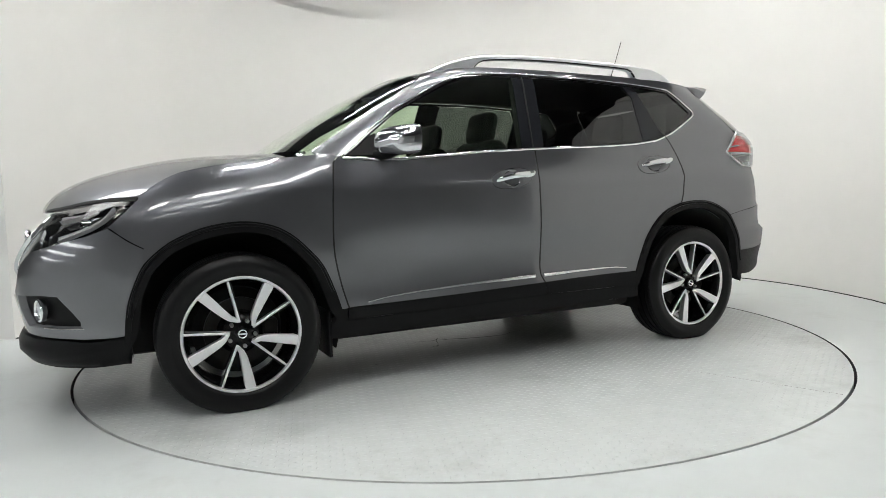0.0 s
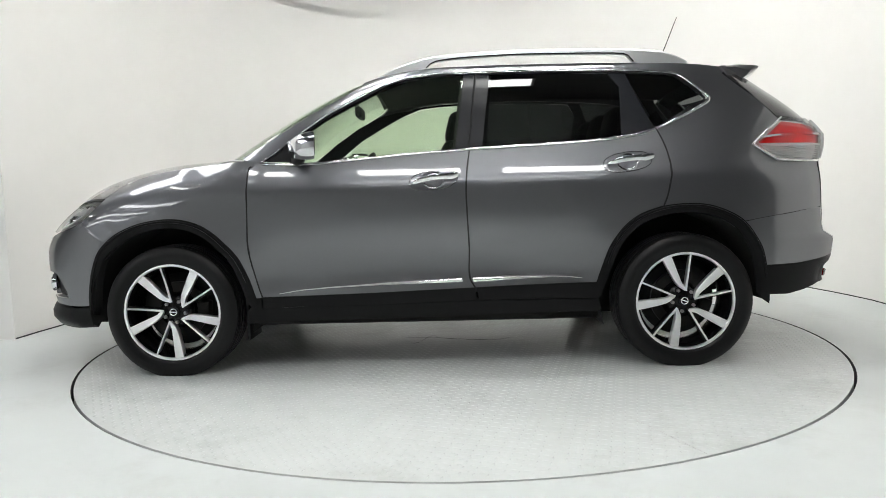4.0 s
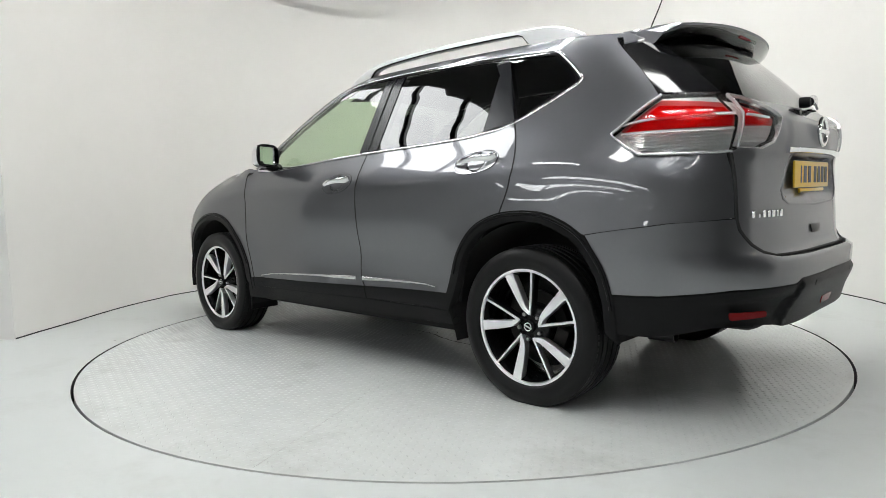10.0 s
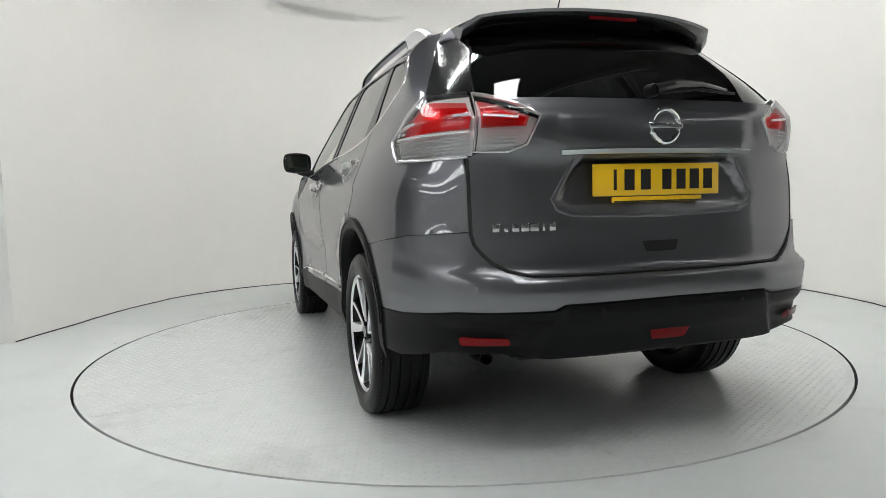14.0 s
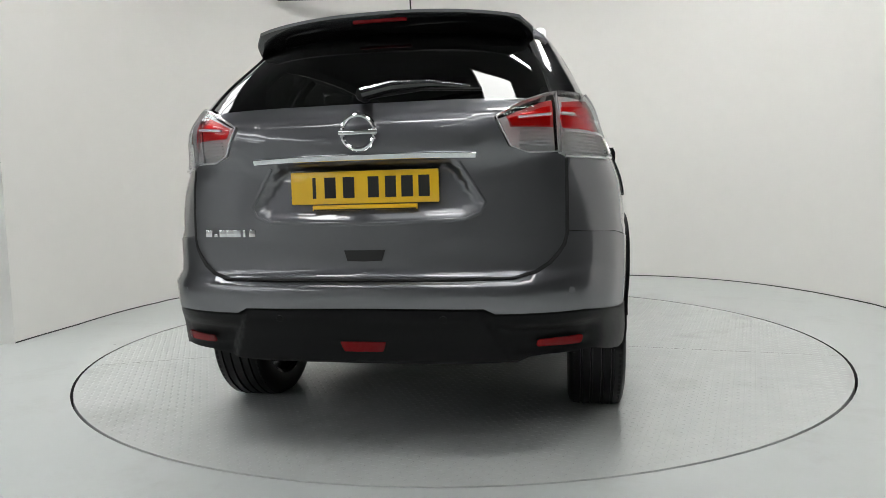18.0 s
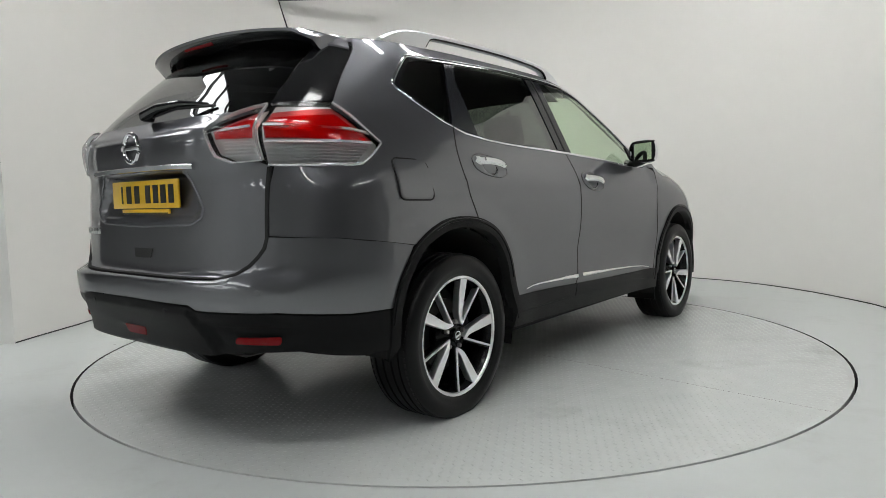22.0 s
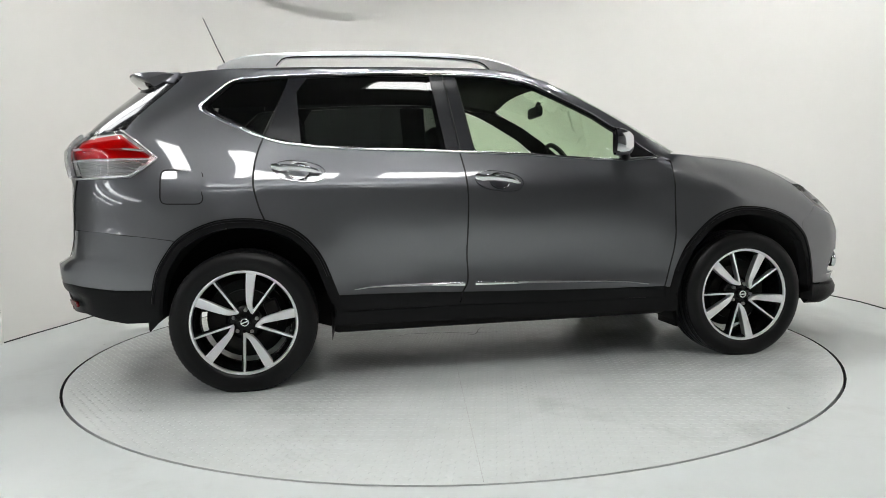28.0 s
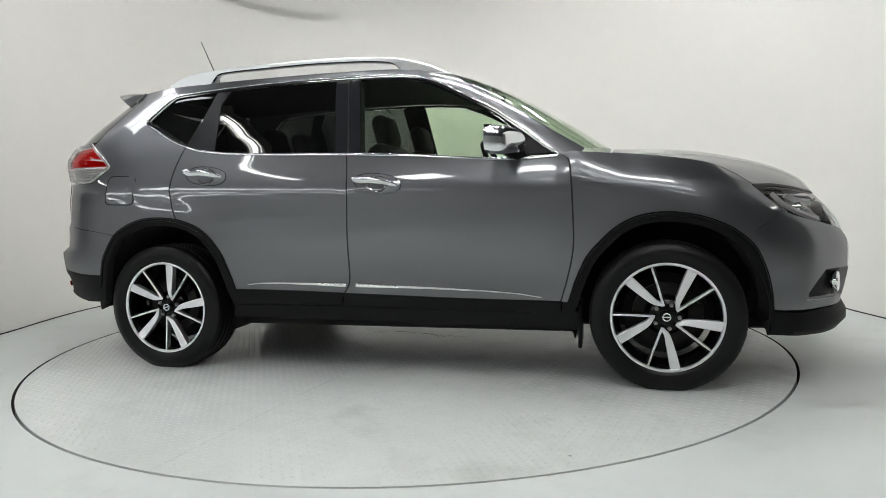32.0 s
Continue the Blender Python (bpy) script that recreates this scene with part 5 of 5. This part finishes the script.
def handle(side, parent, x0, z0, x1, z1):
    cx, cz = x0 + (x1 - x0) * 0.45, z0 + (z1 - z0) * 0.45
    tilt = math.atan2(z1 - z0, x1 - x0)
    ring = []
    for j in range(28):
        a = 2 * math.pi * j / 28
        u, v = 0.126 * math.copysign(abs(math.cos(a)) ** 0.85, math.cos(a)), 0.05 * math.copysign(abs(math.sin(a)) ** 0.85, math.sin(a))
        ring.append((cx + u * math.cos(tilt) - v * math.sin(tilt), cz + u * math.sin(tilt) + v * math.cos(tilt)))

    def scoop(p):
        r = math.hypot((p.x - cx) / 0.06, (p.z - cz) / 0.043)
        return -0.02 * step(1.05, 0.3, r)
    cup = panel("door_handle", ring, PAINT, parent, "chrome door handle over a dark chrome bowl", side=side, offset=0.003, lip=0.006, inset=0.0, relief=scoop, grid=0.012, upper=False)
    bm = bmesh.new()
    rings = []
    for i in range(13):
        s = i / 12
        x, z = x0 + (x1 - x0) * s, z0 + (z1 - z0) * s
        p, n = place((u_of_x(x, z) * STRETCH, z), False, 0.0, None)
        lift = 0.012 + 0.028 * math.sin(math.pi * min(1, s * 1.15 + 0.0)) ** 0.6 if s < 0.87 else 0.026
        hh = (0.011 + 0.006 * s) * (0.6 if i in (0, 12) else 1)
        th = 0.007
        c = p + n * lift
        rings.append([bm.verts.new((v.x, v.y * side, v.z)) for v in (c + Vector((0, 0, hh)) - n * th, c + Vector((0, 0, hh * 0.8)) + n * th * 0.7, c + Vector((0, 0, hh * 0.2)) + n * th, c - Vector((0, 0, hh * 0.5)) + n * th * 0.9, c - Vector((0, 0, hh)) - n * th * 0.2, c - Vector((0, 0, hh * 0.7)) - n * th)])
    for a, b in zip(rings, rings[1:]):
        for k in range(6):
            bm.faces.new((a[k], a[(k + 1) % 6], b[(k + 1) % 6], b[k]))
    bm.faces.new(rings[0])
    bm.faces.new(rings[-1])
    part("handle_bar", bm, CHROME, cup, angle=60)
    bowl = [(cx + 0.052 * math.cos(2 * math.pi * j / 24) * math.cos(tilt), cz + 0.052 * math.cos(2 * math.pi * j / 24) * math.sin(tilt) + 0.043 * math.sin(2 * math.pi * j / 24)) for j in range(24)]
    panel("handle_bowl", bowl, SMOKED, cup, "dark chrome bowl", side=side, offset=0.0045, lip=0.004, inset=0.0, relief=scoop, grid=0.01, upper=False)
    bead("cup_rim", ring + ring[:1], SMOKED, cup, upper=False, wide=0.0035, proud=0.005, side=side)


for side in (1, -1):
    mirror(side)
    handle(side, doors[side][0], 0.055, 0.99, -0.182, 1.022)
    handle(side, doors[side][1], -0.952, 1.06, -1.192, 1.09)

# ---- roof rails and aerial ----
RAIL_TOP = curve((-1.46, 1.632), (-1.4, 1.662), (-1.3, 1.692), (-1.15, 1.705), (-0.9, 1.717), (-0.55, 1.722), (-0.25, 1.714), (-0.05, 1.698), (0.1, 1.664), (0.18, 1.635), (0.26, 1.595))
RAIL_LOW = curve((-1.46, 1.6), (-1.18, 1.62), (-1.15, 1.655), (-1.12, 1.678), (-0.9, 1.688), (-0.55, 1.693), (-0.25, 1.685), (-0.08, 1.67), (-0.04, 1.655), (0.0, 1.62), (0.26, 1.55))
for side in (1, -1):
    bm = bmesh.new()
    rings = []
    for k in range(53):
        x = -1.46 + 1.72 * k / 52
        y = min(0.575, roof_width(x) - 0.02)
        t, b = RAIL_TOP(x), RAIL_LOW(x)
        w = 0.021
        rings.append([bm.verts.new((x, (y + dy) * side, z)) for dy, z in ((-w, b), (-w, t - 0.008), (-w * 0.5, t), (w * 0.5, t - 0.001), (w, t - 0.01), (w * 1.1, b))])
    for a, b in zip(rings, rings[1:]):
        for k in range(6):
            bm.faces.new((a[k], a[(k + 1) % 6], b[(k + 1) % 6], b[k]))
    bm.faces.new(rings[0])
    bm.faces.new(rings[-1])
    # faces that look down are coloured black for the shade under the rail
    for f in bm.faces:
        f.material_index = 1 if f.normal.z < -0.8 and abs(f.calc_center_median().x + 0.6) < 0.6 else 0
    rail = part("roof_rail", bm, SATIN_SILVER, car, "satin silver roof rail", angle=40)
    rail.data.materials.append(PLASTIC)
    # added dark strip that draws the shade line along the rail's lower edge
    bm = bmesh.new()
    rings = []
    for k in range(41):
        x = -1.165 + 1.15 * k / 40
        y, b = min(0.575, roof_width(x) - 0.02), RAIL_LOW(x)
        rings.append([bm.verts.new((x, (y + dy) * side, b + dz)) for dy, dz in ((0.012, -0.0015), (0.012, 0.003), (0.0245, 0.004), (0.0245, -0.0015))])
    for a, b in zip(rings, rings[1:]):
        for k in range(4):
            bm.faces.new((a[k], a[(k + 1) % 4], b[(k + 1) % 4], b[k]))
    bm.faces.new(rings[0])
    bm.faces.new(rings[-1])
    part("rail_underside", bm, PLASTIC, rail, "black strip painted as the shade under the rail")
bm = bmesh.new()
lathe(bm, [(0.032, 0.0), (0.026, 0.012), (0.012, 0.022), (0.001, 0.024)], 20, "z", (-1.462, -0.01, 1.664))
aerial = part("aerial", bm, GLOSS_BLACK, car, "thin black roof aerial")
bm = bmesh.new()
tube(bm, [(-1.465, -0.01, 1.685), (-1.53, -0.02, 1.83), (-1.608, -0.03, 2.02)], [0.0045, 0.003, 0.0022], 6)
part("aerial_mast", bm, GLOSS_BLACK, aerial)


# ---- wheels ----
WHEEL_R = 0.349


def spoke_loop(points, w0, w1):
    """The outline of a bar along points, w0 wide at its start and w1 at its end."""
    pts = [Vector(p) for p in points]
    left, right = [], []
    for i, p in enumerate(pts):
        a, b = pts[max(i - 1, 0)], pts[min(i + 1, len(pts) - 1)]
        t = (b - a).normalized()
        w = w0 + (w1 - w0) * i / (len(pts) - 1)
        left.append(p + Vector((-t.y, t.x)) * w / 2)
        right.append(p - Vector((-t.y, t.x)) * w / 2)
    return [(v.x, v.y) for v in left + right[::-1]]


def polar(r, degrees):
    return (-r * math.cos(radians(degrees)), r * math.sin(radians(degrees)))


def slab(loop, face, depth, bevel=0.002):
    """A flat bar with a loop for its outline in x, z; its face at y = face(r), its back depth behind."""
    bm = bmesh.new()
    top = [bm.verts.new((x, face(math.hypot(x, z)), z)) for x, z in shrink(loop, bevel)]
    mid = [bm.verts.new((x, face(math.hypot(x, z)) - bevel, z)) for x, z in loop]
    back = [bm.verts.new((x, face(math.hypot(x, z)) - depth, z)) for x, z in loop]
    n = len(loop)
    for k in range(n // 2 - 1):
        bm.faces.new((top[k], top[k + 1], top[n - 2 - k], top[n - 1 - k]))
    for k in range(n):
        j = (k + 1) % n
        bm.faces.new((top[k], mid[k], mid[j], top[j]))
        bm.faces.new((mid[k], back[k], back[j], mid[j]))
    return bm


def wheel_face(r):
    """Distance of the spokes' faces from the wheel's middle plane, outwards."""
    return 0.088 + 0.012 * (r / 0.24) ** 2


def build_wheel():
    """A wheel round the origin that faces +y; spokes repeat every 72 degrees."""
    bm = bmesh.new()
    lathe(bm, [(0.238, 0.098), (0.232, 0.085), (0.222, 0.05), (0.214, 0.0), (0.222, -0.06), (0.232, -0.098), (0.245, -0.105)], 72, "y")
    wheel = part("wheel", bm, RIM_BLACK, car, "alloy wheel in black and machined silver")
    bm = bmesh.new()
    lathe(bm, [(0.2515, 0.094), (0.2535, 0.102), (0.2525, 0.1055), (0.2425, 0.1045), (0.24, 0.1), (0.238, 0.092)], 96, "y")
    part("rim_lip", bm, ALLOY, wheel, "machined silver rim edge")
    # tyre: sidewall with a step, rounded shoulder, tread with grooves
    prof = [(0.247, -0.108), (0.27, -0.117), (0.305, -0.118), (0.331, -0.11), (0.342, -0.1)]
    for y in (-0.062, -0.022, 0.022, 0.062):
        prof += [(WHEEL_R - 0.001, y - 0.006), (WHEEL_R - 0.008, y - 0.004), (WHEEL_R - 0.008, y + 0.004), (WHEEL_R - 0.001, y + 0.006)]
    prof += [(0.342, 0.1), (0.336, 0.107), (0.331, 0.109), (0.329, 0.1115), (0.305, 0.118), (0.29, 0.1195), (0.288, 0.1185), (0.27, 0.117), (0.258, 0.112), (0.2525, 0.104), (0.247, 0.098)]
    bm = bmesh.new()
    lathe(bm, prof, 96, "y")
    tyre = part("tyre", bm, RUBBER, wheel, "black road tyre", angle=40)
    bm = bmesh.new()
    for k in range(84):
        a = 2 * math.pi * k / 84
        for y0, y1 in ((0.07, 0.096), (-0.096, -0.07)):
            c, s = math.cos(a), math.sin(a)
            m = Matrix(((c, 0, -s, 0), (0, 1, 0, 0), (s, 0, c, 0), (0, 0, 0, 1)))
            made = bmesh.ops.create_cube(bm, size=1)["verts"]
            for v in made:
                v.co = m @ Vector((0.3405 + v.co.x * 0.008, (y0 + y1) / 2 + v.co.y * (y1 - y0), v.co.z * 0.017))
    tagged(part("tread_block", bm, RUBBER, tyre, smooth=False), kind="stuff")
    # five broad and five thin spokes
    for k in range(5):
        a = 72 * k + 31.5
        broad = [polar(0.056, a + 1), polar(0.066, a + 11), polar(0.08, a + 21), polar(0.1, a + 25.5), polar(0.135, a + 28), polar(0.18, a + 29.5), polar(0.243, a + 30.5)]
        thin = [polar(0.052, a), polar(0.1, a + 0.5), polar(0.17, a + 1), polar(0.243, a + 1.5)]
        part("broad_spoke", slab(spoke_loop(broad, 0.012, 0.046), wheel_face, 0.035), ALLOY, wheel, "machined silver spoke", angle=30)
        part("thin_spoke", slab(spoke_loop(thin, 0.011, 0.009), wheel_face, 0.035), ALLOY, wheel, "machined silver spoke", angle=30)
        web = [polar(0.05, a - 4), polar(0.1, a - 1), polar(0.17, a - 0.5), polar(0.243, a - 0.5)]
        part("spoke_flank", slab(spoke_loop(web, 0.016, 0.014), lambda r: wheel_face(r) - 0.006, 0.035), RIM_BLACK, wheel, angle=30)
        bm = bmesh.new()
        p = polar(0.057, 72 * k + 67)
        lathe(bm, [(0.0095, 0.0), (0.0095, 0.016), (0.008, 0.019), (0.0005, 0.019)], 6, "y", (p[0], 0.062, p[1]))
        part("wheel_nut", bm, STEEL, wheel)
    bm = bmesh.new()
    lathe(bm, [(0.0005, 0.07), (0.05, 0.068), (0.075, 0.055), (0.09, 0.04), (0.1, 0.0)], 40, "y")
    part("hub", bm, RIM_BLACK, wheel, "gloss black hub")
    bm = bmesh.new()
    lathe(bm, [(0.0005, 0.089), (0.02, 0.0885), (0.027, 0.086), (0.029, 0.08), (0.029, 0.06)], 32, "y")
    part("centre_cap", bm, RIM_BLACK, wheel)
    bm = bmesh.new()
    tube(bm, [(0.017 * math.cos(q * math.pi / 12), 0.09, 0.017 * math.sin(q * math.pi / 12)) for q in range(24)], 0.0025, 6, True)
    box(bm, (-0.02, 0.088, -0.0028), (0.02, 0.0925, 0.0028))
    part("cap_badge", bm, ALLOY, wheel)
    bm = bmesh.new()
    lathe(bm, [(0.06, 0.01), (0.15, 0.01), (0.15, -0.012), (0.06, -0.012)], 48, "y")
    part("brake_disc", bm, BRAKE, wheel, "steel brake disc")
    # added black disc behind the brake that keeps light out between the spokes
    bm = bmesh.new()
    lathe(bm, [(0.0005, -0.03), (0.19, -0.035), (0.195, -0.05)], 40, "y")
    part("backing_plate", bm, LINER, wheel, "black backing plate, added to block light through the spokes")
    bm = bmesh.new()
    box(bm, (-0.165, -0.05, -0.045), (-0.1, 0.03, 0.05), 0.012)
    part("brake_caliper", bm, BRAKE, wheel, "grey brake caliper")
    for ob in (wheel, *wheel.children, *tyre.children):
        for v in ob.data.vertices:
            v.co.x, v.co.z = v.co.x * 1.022, v.co.z * 1.022
    return wheel


def settle(ob, m):
    """Flattens a tyre where it bears on the deck."""
    ob.data = ob.data.copy()
    back = m.inverted()
    for v in ob.data.vertices:
        p = m @ v.co
        if p.z < 0.03:
            p.y += math.copysign(0.006 * step(0.03, 0.0, p.z), p.y) if abs(abs(p.y) - 0.795) > 0.1 and abs(p.y) > 0.795 else 0.0
            p.z = max(p.z, 0.0015)
            v.co = back @ p


wheel = build_wheel()
SPOTS = ((1.3525, 1, -2.5), (-1.3525, 1, -21.5), (1.3525, -1, 1), (-1.3525, -1, 18.5))
# the tyres bear on the deck, a little flattened
wheels = []
for k, (x, side, turn) in enumerate(SPOTS):
    m = pose(x, 0.795 * side, 0.3415, 0, turn, 0 if side > 0 else 180)
    made = wheel if k == 0 else copy_thing(wheel, m)
    if k == 0:
        wheel.matrix_basis = m
    wheels.append((made, m))
for made, m in wheels:
    for ob in made.children:
        if ob.name.startswith("tyre"):
            settle(ob, m)
            for blocks in ob.children:
                settle(blocks, m)

# ---- under the body ----
for x, side, _ in SPOTS:
    bm = bmesh.new()
    lathe(bm, [(0.443, 0.885), (0.443, 0.5), (0.001, 0.5)], 32, "y", (x, 0, 0.36), radians(-18 if x < 0 else -10), radians(184 if x < 0 else 198))
    for v in bm.verts:
        v.co.y *= side
    part("wheel_arch_liner", bm, LINER, car)
    if x < 0:
        continue
    bm = bmesh.new()
    back = x - 0.395
    wide = 0.88
    box(bm, (back - 0.012, min(0.68 * side, wide * side), 0.18), (back + 0.006, max(0.68 * side, wide * side), 0.4), 0.006)
    part("mud_flap", bm, PLASTIC, car, "black mud flap")
bm = bmesh.new()
box(bm, (-0.93, -0.8, 0.24), (0.94, 0.8, 0.33), 0.03)
part("floor_pan", bm, LINER, car)
bm = bmesh.new()
box(bm, (0.9, -0.52, 0.22), (2.12, 0.52, 0.86), 0.05)
part("engine_bay", bm, LINER, car)
bm = bmesh.new()
box(bm, (-2.06, -0.5, 0.36), (-0.9, 0.5, 0.62), 0.05)
part("boot_floor", bm, LINER, car)
bm = bmesh.new()
box(bm, (-2.08, -0.56, 0.86), (-1.22, 0.56, 0.9), 0.0)
part("boot_shelf", bm, LINER, car, smooth=False)
bm = bmesh.new()
box(bm, (1.75, -0.62, 0.3), (2.14, 0.62, 0.7), 0.06)
part("bumper_beam", bm, LINER, car)
bm = bmesh.new()
box(bm, (-2.2, -0.55, 0.36), (-1.85, 0.55, 0.64), 0.05)
part("rear_beam", bm, LINER, car)
bm = bmesh.new()
tube(bm, [(-1.3525, -0.7, 0.34), (-1.3525, 0.7, 0.34)], 0.04, 10)
part("rear_axle", bm, LINER, car)
for side in (1, -1):
    panel("door_lining", [(0.9, 1.1), (0.915, 0.4), (-0.93, 0.4), (-0.98, 0.7), (-1.15, 0.86), (-1.22, 0.9), (-1.25, 1.22), (-0.9, 1.17), (-0.2, 1.14), (0.5, 1.09)], TRIM, car, upper=True, side=side, offset=-0.06, lip=0.0, inset=0.0, grid=0.08)
    panel("boot_lining", [(-1.2, 0.88), (-1.24, 1.24), (-1.5, 1.35), (-1.55, 1.43), (-1.66, 1.53), (-1.85, 1.31), (-1.8, 0.88)], TRIM, car, upper=True, side=side, offset=-0.05, lip=0.0, inset=0.0, grid=0.08)
    panel("pillar_lining", [(-1.24, 1.26), (-1.06, 1.22), (-1.08, 1.49), (-1.02, 1.57), (-1.1, 1.57)], TRIM, car, upper=True, side=side, offset=-0.03, lip=0.0, inset=0.0, grid=0.08)
    panel("pillar_lining", [(-0.15, 1.16), (-0.33, 1.17), (-0.38, 1.59), (-0.21, 1.59)], TRIM, car, upper=True, side=side, offset=-0.03, lip=0.0, inset=0.0, grid=0.08)
    panel("pillar_lining", [(0.9, 1.12), (0.7, 1.235), (0.53, 1.36), (0.375, 1.443), (0.21, 1.525), (0.09, 1.57), (0.25, 1.56), (0.4, 1.525), (0.55, 1.45), (0.72, 1.345), (0.86, 1.245), (0.96, 1.145)], TRIM, car, upper=True, side=side, offset=-0.03, lip=0.0, inset=0.0, grid=0.08)
    panel("lamp_box", [(0.36, 1.3, "tail"), (0.7, 1.3, "tail"), (0.7, 1.03, "tail"), (0.36, 1.03, "tail")], LINER, car, upper=True, side=side, offset=-0.06, lip=0.0, inset=0.0, grid=0.06)


# ---- cabin ----
bm = bmesh.new()
rings = []
for k in range(15):
    x = -1.75 + 2.05 * k / 14
    w = roof_width(max(x, -1.66)) - 0.05
    rings.append([bm.verts.new((x, w * j / 4, ROOF_CROWN(x) - 0.055 - 0.03 * (abs(j) / 4) ** 2)) for j in range(-4, 5)])
for a, b in zip(rings, rings[1:]):
    for k in range(8):
        bm.faces.new((a[k], a[k + 1], b[k + 1], b[k]))
part("headliner", bm, HEADLINER, car, "dark fabric headliner")


def cushion(bm, lo, hi, bevel, lean=0.0, pivot=(0, 0)):
    made = set(bm.verts)
    box(bm, lo, hi, bevel, 3)
    for v in bm.verts:
        if v not in made:
            dx, dz = v.co.x - pivot[0], v.co.z - pivot[1]
            c, s = math.cos(lean), math.sin(lean)
            v.co.x, v.co.z = pivot[0] + c * dx - s * dz, pivot[1] + s * dx + c * dz
    return bm


def seat(x, y, w, heads, wide_heads=0.13):
    """A car seat whose hip point is at x; leaning back."""
    bm = bmesh.new()
    cushion(bm, (x - 0.1, y - w, 0.5), (x + 0.42, y + w, 0.66), 0.05, radians(4), (x, 0.6))
    base = part("seat", bm, CLOTH, car, "black leather seat")
    bm = bmesh.new()
    cushion(bm, (x - 0.17, y - w, 0.6), (x - 0.03, y + w, 1.26), 0.07, radians(16), (x - 0.1, 0.62))
    part("backrest", bm, CLOTH, base)
    for h in heads:
        bm = bmesh.new()
        cushion(bm, (x - 0.15, y + h - wide_heads, 1.235), (x - 0.05, y + h + wide_heads, 1.43), 0.05, radians(14), (x - 0.1, 0.62))
        part("headrest", bm, CLOTH, base)
        bm = bmesh.new()
        for q in (-0.05, 0.05):
            tube(bm, [(x - 0.25, y + h + q, 1.16), (x - 0.27, y + h + q, 1.27)], 0.007, 8)
        part("headrest_post", bm, STEEL, base)


seat(0.1, 0.37, 0.25, (0,))
seat(0.1, -0.37, 0.25, (0,))
seat(-0.82, 0.0, 0.66, (-0.42, 0.0, 0.42), 0.12)
bm = bmesh.new()
rings = []
for k in range(17):
    y = -0.72 + 1.44 * k / 16
    bulge = 0.085 * math.exp(-((y + 0.37) / 0.2) ** 2)   # hood over the dials
    rings.append([bm.verts.new((x, y, z + b * bulge)) for x, z, b in ((0.98, 1.1, 0), (0.78, 1.085, 0.6), (0.62, 1.06, 1), (0.56, 1.0, 0.5), (0.58, 0.85, 0), (0.7, 0.6, 0), (0.95, 0.55, 0))])
for a, b in zip(rings, rings[1:]):
    for k in range(6):
        bm.faces.new((a[k], a[k + 1], b[k + 1], b[k]))
part("dashboard", bm, TRIM, car, "black soft-touch dashboard")
bm = bmesh.new()
m = Matrix.Translation((0.485, -0.37, 1.055)) @ Matrix.Rotation(radians(65), 4, "Y")
tube(bm, [m @ Vector((0.185 * math.cos(a * math.pi / 16), 0.185 * math.sin(a * math.pi / 16), 0)) for a in range(32)], 0.015, 8, True)
steer = part("steering_wheel", bm, CLOTH, car, "black leather steering wheel")
bm = bmesh.new()
box(bm, (-0.05, -0.17, -0.012), (0.02, 0.17, 0.012), 0.008)
box(bm, (-0.06, -0.06, -0.03), (0.06, 0.06, 0.03), 0.02)
for v in bm.verts:
    v.co = m @ v.co
tube(bm, [m @ Vector((0, 0, -0.02)), (0.62, -0.37, 0.9)], 0.03, 10)
part("steering_hub", bm, TRIM, steer)
bm = bmesh.new()
box(bm, (0.42, -0.11, 1.43), (0.46, 0.11, 1.5), 0.015)
inner = part("interior_mirror", bm, TRIM, car, "black interior mirror")
bm = bmesh.new()
tube(bm, [(0.44, 0, 1.47), (0.47, 0, 1.53)], 0.014, 8)
part("mirror_stem", bm, TRIM, inner)
bm = bmesh.new()
box(bm, (-0.1, -0.1, 0.45), (0.62, 0.1, 0.8), 0.04)
part("centre_console", bm, TRIM, car)


# ---- what moves: the turntable turns the car ----
TURN = ((0, 206.26), (1, 199.43), (2, 192.58), (3, 185.68), (4.25, 177.05), (5.5, 168.34), (6, 164.85), (7, 157.85), (8, 150.81), (9, 143.75), (10, 136.71), (11, 129.66), (12, 122.57), (13, 115.4), (14, 108.26),
        (15.5, 97.5), (17, 86.75), (18, 79.68), (19, 72.61), (20, 65.58), (21, 58.56), (22, 51.5), (23, 44.41), (24, 37.35), (25, 30.33), (26, 23.36), (27, 16.39), (28, 9.42), (29, 2.46), (30, -4.49), (31, -11.41), (32, -18.31))


def motions():
    walk(turntable, [(t, pose(0, 0, 0, 0, 0, a)) for t, a in TURN])
    walk(car, [(t, pose(0, 0, 0, 0, 0, a) @ pose(0.160, -0.025, 0)) for t, a in TURN])


motions()
